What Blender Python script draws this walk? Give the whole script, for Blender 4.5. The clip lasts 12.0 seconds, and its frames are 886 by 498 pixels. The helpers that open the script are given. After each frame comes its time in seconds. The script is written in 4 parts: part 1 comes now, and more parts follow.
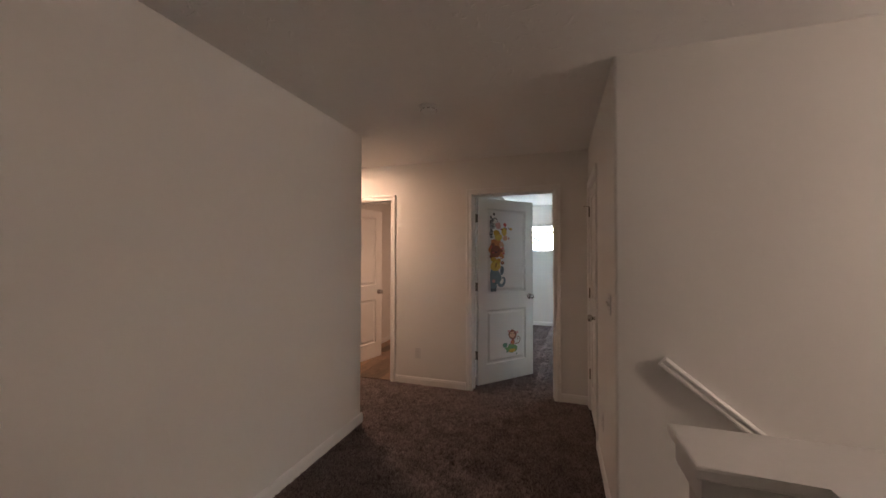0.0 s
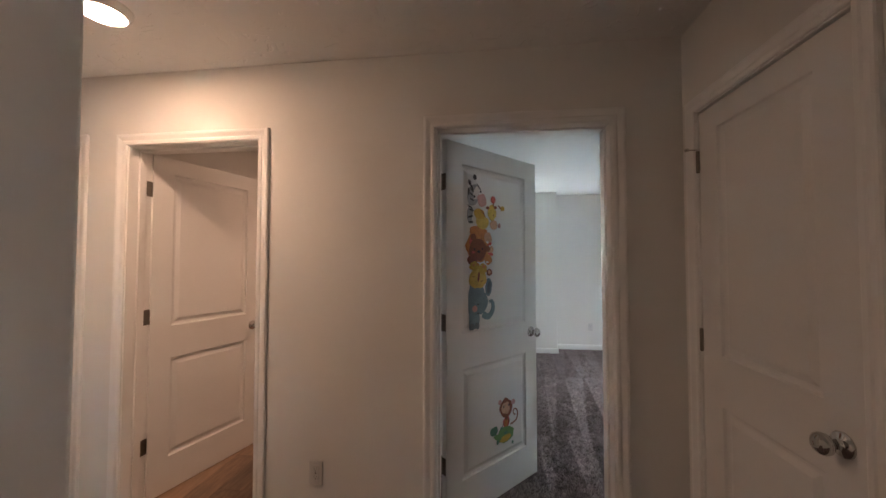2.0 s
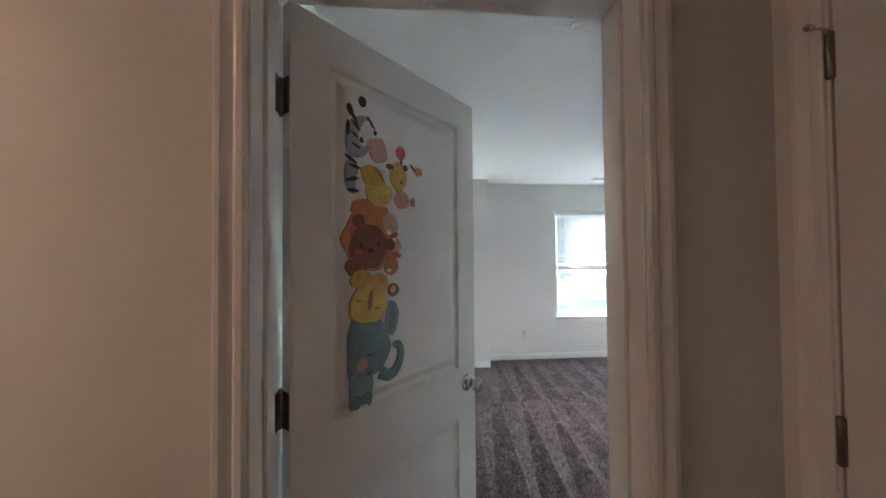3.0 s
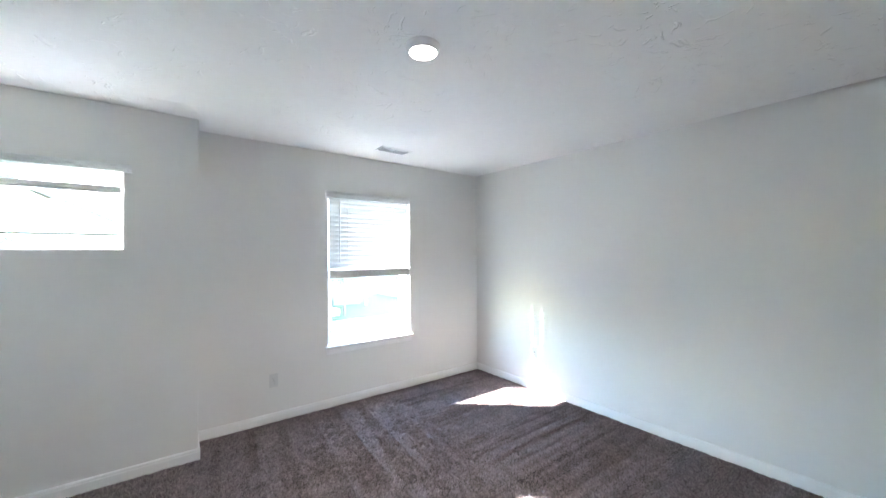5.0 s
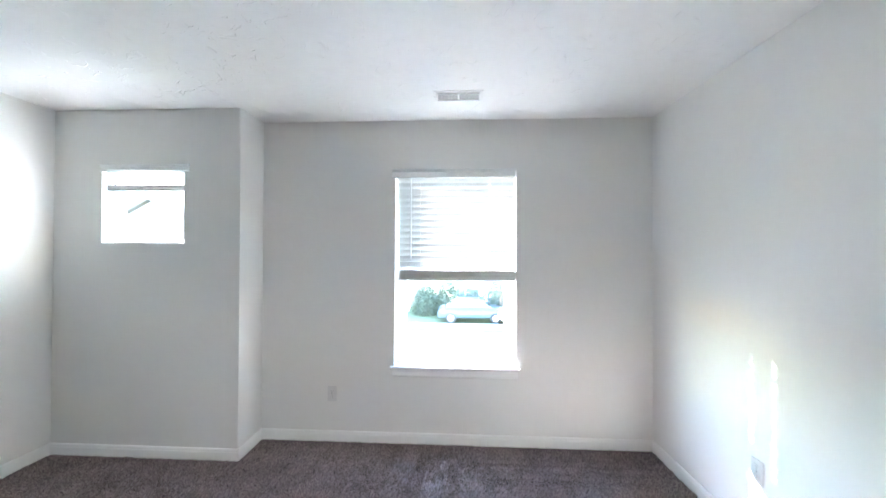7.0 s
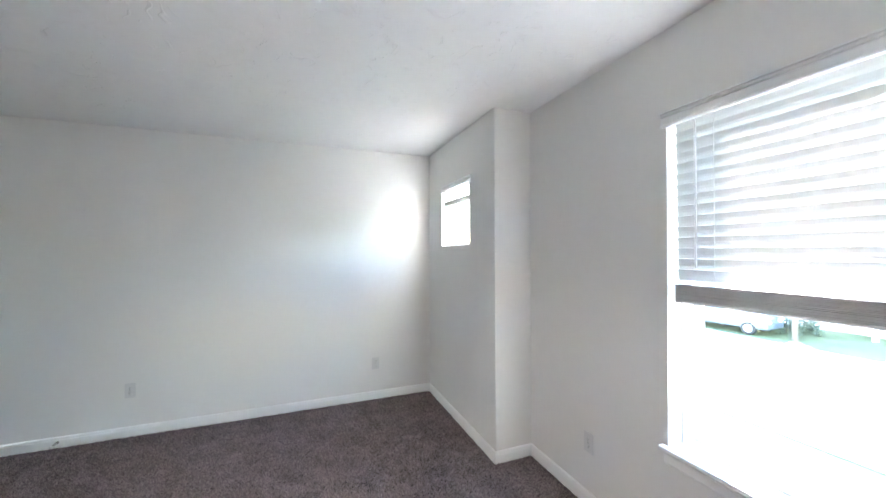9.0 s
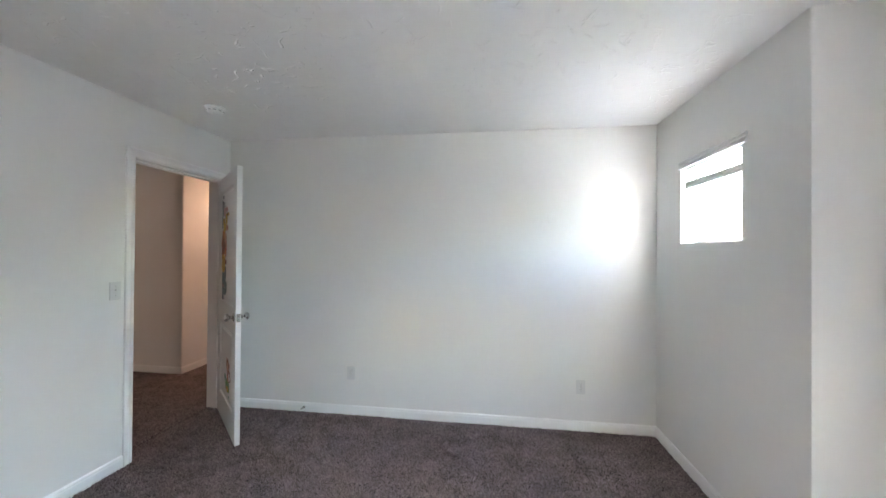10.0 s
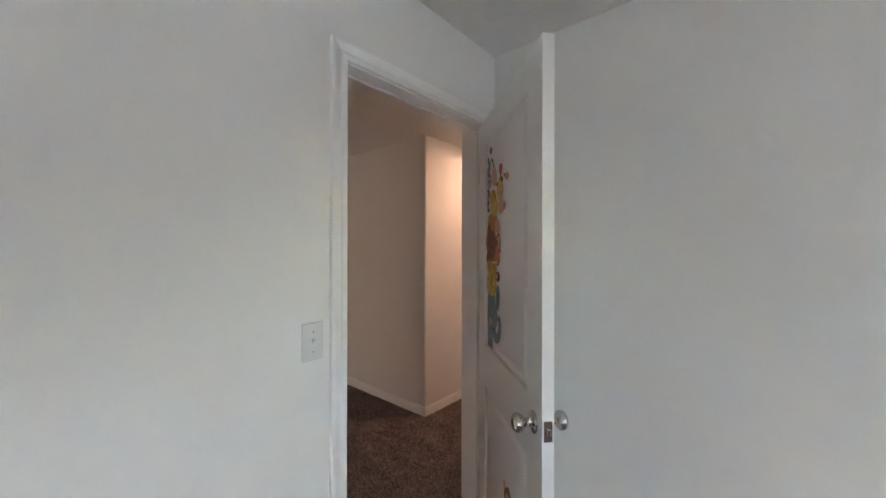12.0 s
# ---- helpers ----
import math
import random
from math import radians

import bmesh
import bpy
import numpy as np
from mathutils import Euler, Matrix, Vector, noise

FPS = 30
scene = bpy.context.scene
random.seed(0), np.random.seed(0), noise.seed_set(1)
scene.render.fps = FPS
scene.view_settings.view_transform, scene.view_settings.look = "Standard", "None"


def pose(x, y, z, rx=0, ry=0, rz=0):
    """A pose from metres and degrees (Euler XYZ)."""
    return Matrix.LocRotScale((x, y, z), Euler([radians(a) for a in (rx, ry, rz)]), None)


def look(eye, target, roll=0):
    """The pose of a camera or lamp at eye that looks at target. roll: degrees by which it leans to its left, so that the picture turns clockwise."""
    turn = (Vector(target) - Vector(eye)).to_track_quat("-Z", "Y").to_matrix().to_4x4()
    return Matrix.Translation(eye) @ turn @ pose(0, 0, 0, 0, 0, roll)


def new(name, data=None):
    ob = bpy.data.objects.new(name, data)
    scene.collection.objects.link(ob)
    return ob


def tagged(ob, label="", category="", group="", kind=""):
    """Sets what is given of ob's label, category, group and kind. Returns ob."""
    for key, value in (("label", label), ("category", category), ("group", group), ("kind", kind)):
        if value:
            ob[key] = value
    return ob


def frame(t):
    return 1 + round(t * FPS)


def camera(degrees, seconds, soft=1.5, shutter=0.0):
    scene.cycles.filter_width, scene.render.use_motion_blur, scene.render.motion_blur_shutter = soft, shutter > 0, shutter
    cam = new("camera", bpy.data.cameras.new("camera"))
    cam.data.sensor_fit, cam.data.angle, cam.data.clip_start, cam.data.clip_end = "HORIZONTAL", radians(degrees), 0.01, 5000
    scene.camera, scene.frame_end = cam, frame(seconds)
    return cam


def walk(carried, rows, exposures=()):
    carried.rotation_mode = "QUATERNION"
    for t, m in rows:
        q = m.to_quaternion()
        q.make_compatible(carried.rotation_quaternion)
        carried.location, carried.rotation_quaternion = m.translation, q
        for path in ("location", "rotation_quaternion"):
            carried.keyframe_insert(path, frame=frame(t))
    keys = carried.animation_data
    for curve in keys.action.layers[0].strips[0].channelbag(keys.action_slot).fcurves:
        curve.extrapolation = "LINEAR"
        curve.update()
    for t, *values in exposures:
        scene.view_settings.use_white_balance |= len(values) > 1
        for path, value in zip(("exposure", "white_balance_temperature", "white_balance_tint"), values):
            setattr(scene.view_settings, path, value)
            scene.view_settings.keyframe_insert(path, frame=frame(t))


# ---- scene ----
cam = camera(102.3, 12.0)
PATH = [
    (0, (-0.114, -0.025, 1.418), (-0.732, 1.877, 1.454), 0.1),
    (0.5, (-0.33, 0.39, 1.423), (-0.943, 2.293, 1.462), 0.1),
    (1, (-0.529, 0.862, 1.415), (-1.053, 2.791, 1.464), 0.1),
    (1.5, (-0.658, 1.404, 1.408), (-1.049, 3.365, 1.469), -0.2),
    (2, (-0.741, 1.91, 1.407), (-0.981, 3.895, 1.469), -0.0),
    (2.5, (-0.747, 2.434, 1.420), (-0.772, 4.433, 1.462), -0.60),
    (2.7, (-0.727, 2.630, 1.425), (-0.676, 4.629, 1.468), -0.60),
    (4.3, (-0.259, 4.008, 1.478), (0.661, 5.783, 1.499), -0.2),
    (4.5, (-0.191, 4.152, 1.468), (0.866, 5.85, 1.486), -0.3),
    (5, (0.209, 4.373, 1.474), (1.397, 5.982, 1.494), -0.2),
    (5.5, (0.651, 4.53, 1.481), (1.819, 6.154, 1.494), -0.2),
    (6, (1.072, 4.668, 1.463), (1.962, 6.459, 1.487), -0.3),
    (6.5, (1.516, 4.839, 1.472), (1.878, 6.806, 1.481), -0.2),
    (6.7, (1.641, 4.929, 1.46), (1.825, 6.921, 1.48), 0.0),
    (8.3, (2.6, 5.9, 1.418), (1.163, 7.29, 1.444), -0.1),
    (8.5, (2.569, 6.027, 1.419), (0.979, 7.24, 1.448), -0.1),
    (9, (2.471, 6.26, 1.454), (0.608, 6.986, 1.465), -0.2),
    (9.5, (2.257, 6.362, 1.445), (0.265, 6.545, 1.461), 0.2),
    (10, (1.949, 6.202, 1.434), (-0.033, 5.93, 1.448), 0.4),
    (10.5, (1.582, 5.929, 1.445), (-0.286, 5.216, 1.449), 0.3),
    (11, (1.232, 5.544, 1.451), (-0.474, 4.5, 1.452), 0.3),
    (11.5, (0.869, 5.174, 1.441), (-0.72, 3.96, 1.445), 0.4),
    (12, (0.518, 4.804, 1.445), (-0.995, 3.497, 1.449), 0.1),
]
EXPOSURES = [(0.0, 5.84, 6500, 12), (1.0, 5.90, 6430, 10), (2.7, 5.70, 6330, 10), (4.3, 5.86, 6400, 14), (6.7, 5.86, 6400, 14), (9.0, 5.79, 6620, 16), (10.5, 5.74, 6800, 17), (12.0, 5.82, 6900, 18)]
walk(cam, [(t, look(eye, target, roll)) for t, eye, target, roll in PATH], EXPOSURES)

# ---- light ----
SUN_TRAVEL = Vector((1.3, -1.10, -1.0)).normalized()
world = bpy.data.worlds.new("world")
scene.world = world
world.use_nodes = True
wn = world.node_tree.nodes
sky = wn.new("ShaderNodeTexSky")
sky.sky_type, sky.sun_disc = "NISHITA", False
sky.sun_elevation = math.asin(-SUN_TRAVEL.z)
sky.sun_rotation = math.atan2(-SUN_TRAVEL.x, -SUN_TRAVEL.y)
sky.air_density, sky.dust_density, sky.ozone_density = 1.55, 0.0, 3.5
wn["Background"].inputs["Strength"].default_value = 0.135
world.node_tree.links.new(sky.outputs["Color"], wn["Background"].inputs["Color"])

sun_data = bpy.data.lights.new("sun", "SUN")
sun_data.energy, sun_data.angle, sun_data.color = 2.5, radians(0.5), (1.0, 0.97, 0.93)
sun = new("sun", sun_data)
sun.matrix_world = Matrix.Translation((-6, 14, 8)) @ SUN_TRAVEL.to_track_quat("-Z", "Y").to_matrix().to_4x4()

CEIL = 2.44
# ceiling lamps: place, watts, colour
# the first is an unseen globe added to warm the landing walls
STAIR_FILL_LAMP = ((2.9, 1.12, 1.75), 0.93, (1.0, 0.74, 0.60))
SIDE_LAMP = ((-2.29, 3.16), 0.037, (1.0, 0.61, 0.40))
BEDROOM_LAMP = ((1.125, 5.765), 0.25, (1.0, 0.95, 0.90))
BATH_LAMP = ((-1.70, 4.75), 0.065, (1.0, 0.58, 0.38))


# ---- materials ----
def material(name, color, rough=0.5, metal=0.0, vary=0.06, scale=3.0, fine=60.0, bump=0.0, bump_scale=200.0, spec=0.5, per_piece=0.0, per_island=0.0, stretch=(1, 1, 1)):
    """A surface with broad and fine variation of colour, and a fine relief."""
    m = bpy.data.materials.new(name)
    m.use_nodes = True
    nt = m.node_tree
    n, link = nt.nodes, nt.links.new
    bsdf = n["Principled BSDF"]
    bsdf.inputs["Roughness"].default_value = rough
    bsdf.inputs["Metallic"].default_value = metal
    bsdf.inputs["Specular IOR Level"].default_value = spec
    coord = n.new("ShaderNodeTexCoord")
    broad = n.new("ShaderNodeTexNoise")
    broad.inputs["Scale"].default_value, broad.inputs["Detail"].default_value = scale, 4.0
    small = n.new("ShaderNodeTexNoise")
    small.inputs["Scale"].default_value, small.inputs["Detail"].default_value = fine, 3.0
    drawn = n.new("ShaderNodeVectorMath")
    drawn.operation = "MULTIPLY"
    drawn.inputs[1].default_value = stretch
    link(coord.outputs["Object"], drawn.inputs[0])
    for t in (broad, small):
        link(drawn.outputs["Vector"], t.inputs["Vector"])
    add = n.new("ShaderNodeMath")
    add.operation = "ADD"
    link(broad.outputs["Fac"], add.inputs[0])
    link(small.outputs["Fac"], add.inputs[1])
    last = add.outputs[0]
    for amount, kind, out in ((per_piece, "ShaderNodeObjectInfo", "Random"), (per_island, "ShaderNodeNewGeometry", "Random Per Island")):
        if amount:
            info = n.new(kind)
            mul = n.new("ShaderNodeMath")
            mul.operation = "MULTIPLY_ADD"
            link(info.outputs[out], mul.inputs[0])
            mul.inputs[1].default_value = amount / max(vary, 1e-3)
            link(last, mul.inputs[2])
            last = mul.outputs[0]
    span = n.new("ShaderNodeMapRange")
    top = 1.0 + (per_piece + per_island) / max(vary, 1e-3) * 0.5
    span.inputs["From Min"].default_value, span.inputs["From Max"].default_value = top - 0.5, top + 0.5
    span.inputs["To Min"].default_value, span.inputs["To Max"].default_value = 1 - vary, 1 + vary
    span.clamp = False
    link(last, span.inputs["Value"])
    tint = n.new("ShaderNodeVectorMath")
    tint.operation = "SCALE"
    tint.inputs[0].default_value = color
    link(span.outputs["Result"], tint.inputs["Scale"])
    link(tint.outputs["Vector"], bsdf.inputs["Base Color"])
    if bump:
        grain = n.new("ShaderNodeTexNoise")
        grain.inputs["Scale"].default_value, grain.inputs["Detail"].default_value = bump_scale, 2.0
        link(coord.outputs["Object"], grain.inputs["Vector"])
        b = n.new("ShaderNodeBump")
        b.inputs["Strength"].default_value, b.inputs["Distance"].default_value = bump, 0.002
        link(grain.outputs["Fac"], b.inputs["Height"])
        link(b.outputs["Normal"], bsdf.inputs["Normal"])
    return m


def ceiling_material():
    """White stippled ceiling: short raised strokes of compound over a flat coat."""
    m = material("ceiling_texture", (0.85, 0.85, 0.84), 0.9, vary=0.02, scale=1.5, fine=20.0, spec=0.2)
    n, link = m.node_tree.nodes, m.node_tree.links.new
    coord = n.new("ShaderNodeTexCoord")
    warp = n.new("ShaderNodeTexNoise")
    warp.inputs["Scale"].default_value = 4.0
    turn = n.new("ShaderNodeVectorMath")
    turn.operation = "MULTIPLY_ADD"
    turn.inputs[1].default_value = (0.35, 0.35, 0.0)
    link(coord.outputs["Object"], warp.inputs["Vector"])
    link(warp.outputs["Color"], turn.inputs[0])
    link(coord.outputs["Object"], turn.inputs[2])
    heights = []
    for sx, sy, low in ((13.0, 31.0, 0.64), (29.0, 14.0, 0.65)):
        stretch = n.new("ShaderNodeVectorMath")
        stretch.operation = "MULTIPLY"
        stretch.inputs[1].default_value = (sx, sy, 1.0)
        link(turn.outputs["Vector"], stretch.inputs[0])
        t = n.new("ShaderNodeTexNoise")
        t.inputs["Scale"].default_value, t.inputs["Detail"].default_value = 1.0, 2.5
        link(stretch.outputs["Vector"], t.inputs["Vector"])
        r = n.new("ShaderNodeMapRange")
        r.inputs["From Min"].default_value, r.inputs["From Max"].default_value = low, low + 0.07
        link(t.outputs["Fac"], r.inputs["Value"])
        heights.append(r.outputs["Result"])
    top = n.new("ShaderNodeMath")
    top.operation = "MAXIMUM"
    link(heights[0], top.inputs[0])
    link(heights[1], top.inputs[1])
    b = n.new("ShaderNodeBump")
    b.inputs["Strength"].default_value, b.inputs["Distance"].default_value = 0.6, 0.006
    link(top.outputs[0], b.inputs["Height"])
    link(b.outputs["Normal"], n["Principled BSDF"].inputs["Normal"])
    return m


def glass_material():
    m = bpy.data.materials.new("window_glass")
    m.use_nodes = True
    n, link = m.node_tree.nodes, m.node_tree.links.new
    n.remove(n["Principled BSDF"])
    clear, gloss, mix = n.new("ShaderNodeBsdfTransparent"), n.new("ShaderNodeBsdfGlossy"), n.new("ShaderNodeMixShader")
    clear.inputs["Color"].default_value = (0.95, 0.97, 0.96, 1)
    gloss.inputs["Roughness"].default_value = 0.02
    mix.inputs[0].default_value = 0.05
    link(clear.outputs[0], mix.inputs[1])
    link(gloss.outputs[0], mix.inputs[2])
    link(mix.outputs[0], n["Material Output"].inputs["Surface"])
    return m


def slat_material():
    """Thin white blind slat that lets some light through."""
    m = material("blind_slat_white", (0.84, 0.84, 0.83), 0.9, vary=0.02, spec=0.08)
    n, link = m.node_tree.nodes, m.node_tree.links.new
    thin, mix = n.new("ShaderNodeBsdfTranslucent"), n.new("ShaderNodeMixShader")
    thin.inputs["Color"].default_value = (0.85, 0.85, 0.83, 1)
    mix.inputs[0].default_value = 0.045
    link(n["Principled BSDF"].outputs[0], mix.inputs[1])
    link(thin.outputs[0], mix.inputs[2])
    link(mix.outputs[0], n["Material Output"].inputs["Surface"])
    return m


def lamp_material(name, color, strength):
    m = bpy.data.materials.new(name)
    m.use_nodes = True
    b = m.node_tree.nodes["Principled BSDF"]
    b.inputs["Base Color"].default_value = (0.9, 0.9, 0.9, 1)
    b.inputs["Emission Color"].default_value = (*color, 1)
    b.inputs["Emission Strength"].default_value = strength
    return m


WALL = material("wall_paint_offwhite", (0.81, 0.805, 0.783), 0.85, vary=0.015, scale=1.2, fine=25.0, bump=0.12, bump_scale=170.0, spec=0.12)
CEILING = ceiling_material()
TRIM = material("trim_white_semigloss", (0.88, 0.88, 0.87), 0.32, vary=0.02, scale=4.0, fine=60.0, bump=0.03, bump_scale=90.0)
DOOR = material("door_white_paint", (0.82, 0.82, 0.81), 0.38, vary=0.02, scale=3.0, fine=90.0, bump=0.05, bump_scale=140.0)
CARPET = material("carpet_pile_taupe", (0.238, 0.198, 0.195), 0.95, vary=0.36, scale=7.0, fine=55.0, spec=0.1, per_island=0.34)
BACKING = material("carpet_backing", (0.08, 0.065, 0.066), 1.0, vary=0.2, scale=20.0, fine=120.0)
CHROME = material("satin_chrome", (0.60, 0.59, 0.57), 0.07, 1.0, vary=0.04, scale=30.0, fine=200.0)
BRASSY = material("hinge_steel", (0.24, 0.22, 0.19), 0.34, 1.0, vary=0.1, scale=40.0, fine=250.0)
PLATE = material("outlet_plate_white", (0.70, 0.70, 0.69), 0.4, vary=0.02)
PLASTIC = material("plate_white_plastic", (0.80, 0.80, 0.79), 0.35, vary=0.02)
DUCT = material("duct_grey", (0.36, 0.36, 0.36), 0.7)
SLOT = material("slot_dark", (0.03, 0.03, 0.03), 0.6)
VINYL = material("window_vinyl_white", (0.84, 0.85, 0.85), 0.3, vary=0.02)
SILL = material("sill_gloss_white", (0.84, 0.84, 0.83), 0.09, vary=0.02)
SLAT = slat_material()
GLASS = glass_material()
RUBBER = material("rubber_white", (0.75, 0.75, 0.73), 0.6)
PLANK = material("vinyl_plank_oak", (0.25, 0.165, 0.112), 0.42, vary=0.42, scale=9.0, fine=60.0, bump=0.1, per_piece=0.5, stretch=(1, 0.12, 1))


# ---- building helpers ----
def obj(name, bm, mat, smooth=False):
    bmesh.ops.recalc_face_normals(bm, faces=bm.faces[:])
    me = bpy.data.meshes.new(name)
    bm.to_mesh(me)
    bm.free()
    me.materials.append(mat)
    if smooth:
        for p in me.polygons:
            p.use_smooth = True
    return new(name, me)


def part(name, bm, mat, parent, label="", smooth=False):
    ob = obj(name, bm, mat, smooth)
    ob.parent = parent
    return tagged(ob, label)


def thing(name, m, label, category, group="", kind=""):
    e = new(name)
    e.matrix_basis = m
    return tagged(e, label, category, group, kind)


def box(bm, x0, x1, y0, y1, z0, z1, bevel=0.0, seg=2):
    v = [bm.verts.new((x, y, z)) for z in (z0, z1) for y in (y0, y1) for x in (x0, x1)]
    fs = [bm.faces.new([v[i] for i in q]) for q in ((0, 2, 3, 1), (4, 5, 7, 6), (0, 1, 5, 4), (2, 6, 7, 3), (0, 4, 6, 2), (1, 3, 7, 5))]
    if bevel:
        es = list({e for f in fs for e in f.edges})
        bmesh.ops.bevel(bm, geom=es, offset=bevel, segments=seg, profile=0.5, affect="EDGES")
    return bm


def boxed(*a, **k):
    return box(bmesh.new(), *a, **k)


def prism(poly, z0, z1, rounded=(), radius=0.016):
    """An upright solid on a plan outline; the named corners are bullnosed."""
    bm = bmesh.new()
    lo = [bm.verts.new((x, y, z0)) for x, y in poly]
    hi = [bm.verts.new((x, y, z1)) for x, y in poly]
    k = len(poly)
    bm.faces.new(lo[::-1])
    bm.faces.new(hi)
    for i in range(k):
        bm.faces.new((lo[i], lo[(i + 1) % k], hi[(i + 1) % k], hi[i]))
    es = [e for e in bm.edges for i in rounded if {e.verts[0], e.verts[1]} == {lo[i], hi[i]}]
    if es:
        bmesh.ops.bevel(bm, geom=es, offset=radius, segments=4, profile=0.5, affect="EDGES")
    return bm


def pierced(axis, u0, u1, d0, d1, z0, z1, holes):
    """A wall along x or y, from u0 to u1, with openings (u, u, z, z) right through it."""
    us = sorted({u0, u1, *(h[0] for h in holes), *(h[1] for h in holes)})
    zs = sorted({z0, z1, *(h[2] for h in holes), *(h[3] for h in holes)})
    nu, nz = len(us) - 1, len(zs) - 1

    def solid(i, j):
        if not (0 <= i < nu and 0 <= j < nz):
            return False
        u, z = (us[i] + us[i + 1]) / 2, (zs[j] + zs[j + 1]) / 2
        return not any(h[0] < u < h[1] and h[2] < z < h[3] for h in holes)

    bm, made = bmesh.new(), {}

    def vert(i, j, d):
        key = (i, j, d)
        if key not in made:
            made[key] = bm.verts.new((us[i], d, zs[j]) if axis == "x" else (d, us[i], zs[j]))
        return made[key]

    for i in range(nu):
        for j in range(nz):
            if not solid(i, j):
                continue
            for d in (d0, d1):
                bm.faces.new([vert(a, b, d) for a, b in ((i, j), (i + 1, j), (i + 1, j + 1), (i, j + 1))])
            for (di, dj), (a, b) in (((-1, 0), ((i, j), (i, j + 1))), ((1, 0), ((i + 1, j), (i + 1, j + 1))), ((0, -1), ((i, j), (i + 1, j))), ((0, 1), ((i, j + 1), (i + 1, j + 1)))):
                if not solid(i + di, j + dj):
                    bm.faces.new((vert(*a, d0), vert(*b, d0), vert(*b, d1), vert(*a, d1)))
    return bm


def lathe(bm, profile, axis="y", seg=24, at=(0, 0, 0)):
    """Turn a profile of (along, radius) about an axis through a point."""
    rings = []
    for a, r in profile:
        ring = []
        for k in range(seg):
            c, s = r * math.cos(2 * math.pi * k / seg), r * math.sin(2 * math.pi * k / seg)
            p = {"x": (a, c, s), "y": (c, a, s), "z": (c, s, a)}[axis]
            ring.append(bm.verts.new(Vector(p) + Vector(at)))
        rings.append(ring)
    for p, q in zip(rings, rings[1:]):
        for k in range(seg):
            bm.faces.new((p[k], p[(k + 1) % seg], q[(k + 1) % seg], q[k]))
    bm.faces.new(rings[0][::-1])
    bm.faces.new(rings[-1])
    return bm


def swept(profile, a, b, up=(0, 0, 1), out=(0, -1, 0), miter=(0.0, 0.0)):
    """A moulding: profile of (across, proud) swept straight from a to b; miter shifts each end per metre across."""
    bm = bmesh.new()
    a, b, up, out = Vector(a), Vector(b), Vector(up), Vector(out)
    way = (b - a).normalized()
    ends = []
    for p, k in ((a, miter[0]), (b, miter[1])):
        ends.append([bm.verts.new(p + up * u + out * w + way * (k * u)) for u, w in profile])
    n = len(profile)
    for i in range(n):
        bm.faces.new((ends[0][i], ends[0][(i + 1) % n], ends[1][(i + 1) % n], ends[1][i]))
    bm.faces.new(ends[0][::-1])
    bm.faces.new(ends[1])
    return bm


# ---- shell ----
WALL_LO = -0.02


def structure(name, bm, mat, label, category="wall"):
    return tagged(obj(name, bm, mat), label, category, kind="structure")


BED = (-1.05, 3.25, 3.80, 7.77)
structure("wall_hall_left", prism([(-1.72, -2.6), (-1.72, 2.665), (-4.2, 2.665), (-4.2, 2.545), (-1.84, 2.545), (-1.84, -2.6)], WALL_LO, CEIL, (1,)), WALL, "off-white painted drywall of the landing with rounded corner")
structure("wall_hall_back", pierced("x", -6.92, 3.47, 3.645, 3.80, WALL_LO, CEIL, [(-3.80, -3.0, WALL_LO, 2.065), (-2.725, -1.91, WALL_LO, 2.065), (-1.002, -0.143, WALL_LO, 2.076)]), WALL, "off-white painted drywall with three door openings")
structure("wall_stair", prism([(0.155, 1.965), (3.37, 1.965), (3.37, 2.08), (0.155, 2.08)], -2.9, CEIL, (0,)), WALL, "off-white painted drywall beside the stairs")
structure("wall_closet", pierced("y", 2.08, 3.645, 0.155, 0.27, WALL_LO, CEIL, [(2.863, 3.557, WALL_LO, 2.055)]), WALL, "off-white painted drywall around the closet door")
structure("wall_closet_back", boxed(1.0, 1.1, 2.08, 3.645, WALL_LO, CEIL), WALL, "plain painted closet wall")
structure("wall_landing_end", boxed(-1.84, 3.42, -2.72, -2.6, -2.9, CEIL), WALL, "plain off-white landing wall")
structure("wall_stair_end", boxed(3.30, 3.42, -2.6, 1.965, -2.9, CEIL), WALL, "plain off-white stairwell wall")
structure("wall_side_hall_end", boxed(-4.2, -4.08, 2.665, 3.645, WALL_LO, CEIL), WALL, "plain off-white wall at the hall's end")
structure("wall_bedroom_left", boxed(-1.16, -1.05, 3.80, 7.48, WALL_LO, CEIL), WALL, "off-white painted bedroom wall")
RIGHT_SKEW = 0.0252
structure("wall_bedroom_right", prism([(3.25, 7.77), (3.25, 7.93), (3.37, 7.93), (3.47, 3.80), (3.35, 3.80)], WALL_LO, CEIL), WALL, "off-white painted bedroom wall catching sunlight")
structure("wall_bedroom_window", pierced("x", 0.32, 3.25, 7.77, 7.93, WALL_LO, CEIL, [(1.350, 2.263, 0.565, 2.06)]), WALL, "off-white painted wall around the tall window")
alcove = pierced("x", -6.92, 0.32, 7.48, 7.64, WALL_LO, CEIL, [(-0.69, -0.085, 1.50, 2.045), (-5.6, -4.5, 0.6, 2.06)])
bmesh.ops.bevel(alcove, geom=[e for e in alcove.edges if all(abs(v.co.x - 0.32) < 1e-4 and abs(v.co.y - 7.48) < 1e-4 for v in e.verts)], offset=0.016, segments=4, profile=0.5, affect="EDGES")
structure("wall_bedroom_front", alcove, WALL, "off-white painted wall around the small high window")
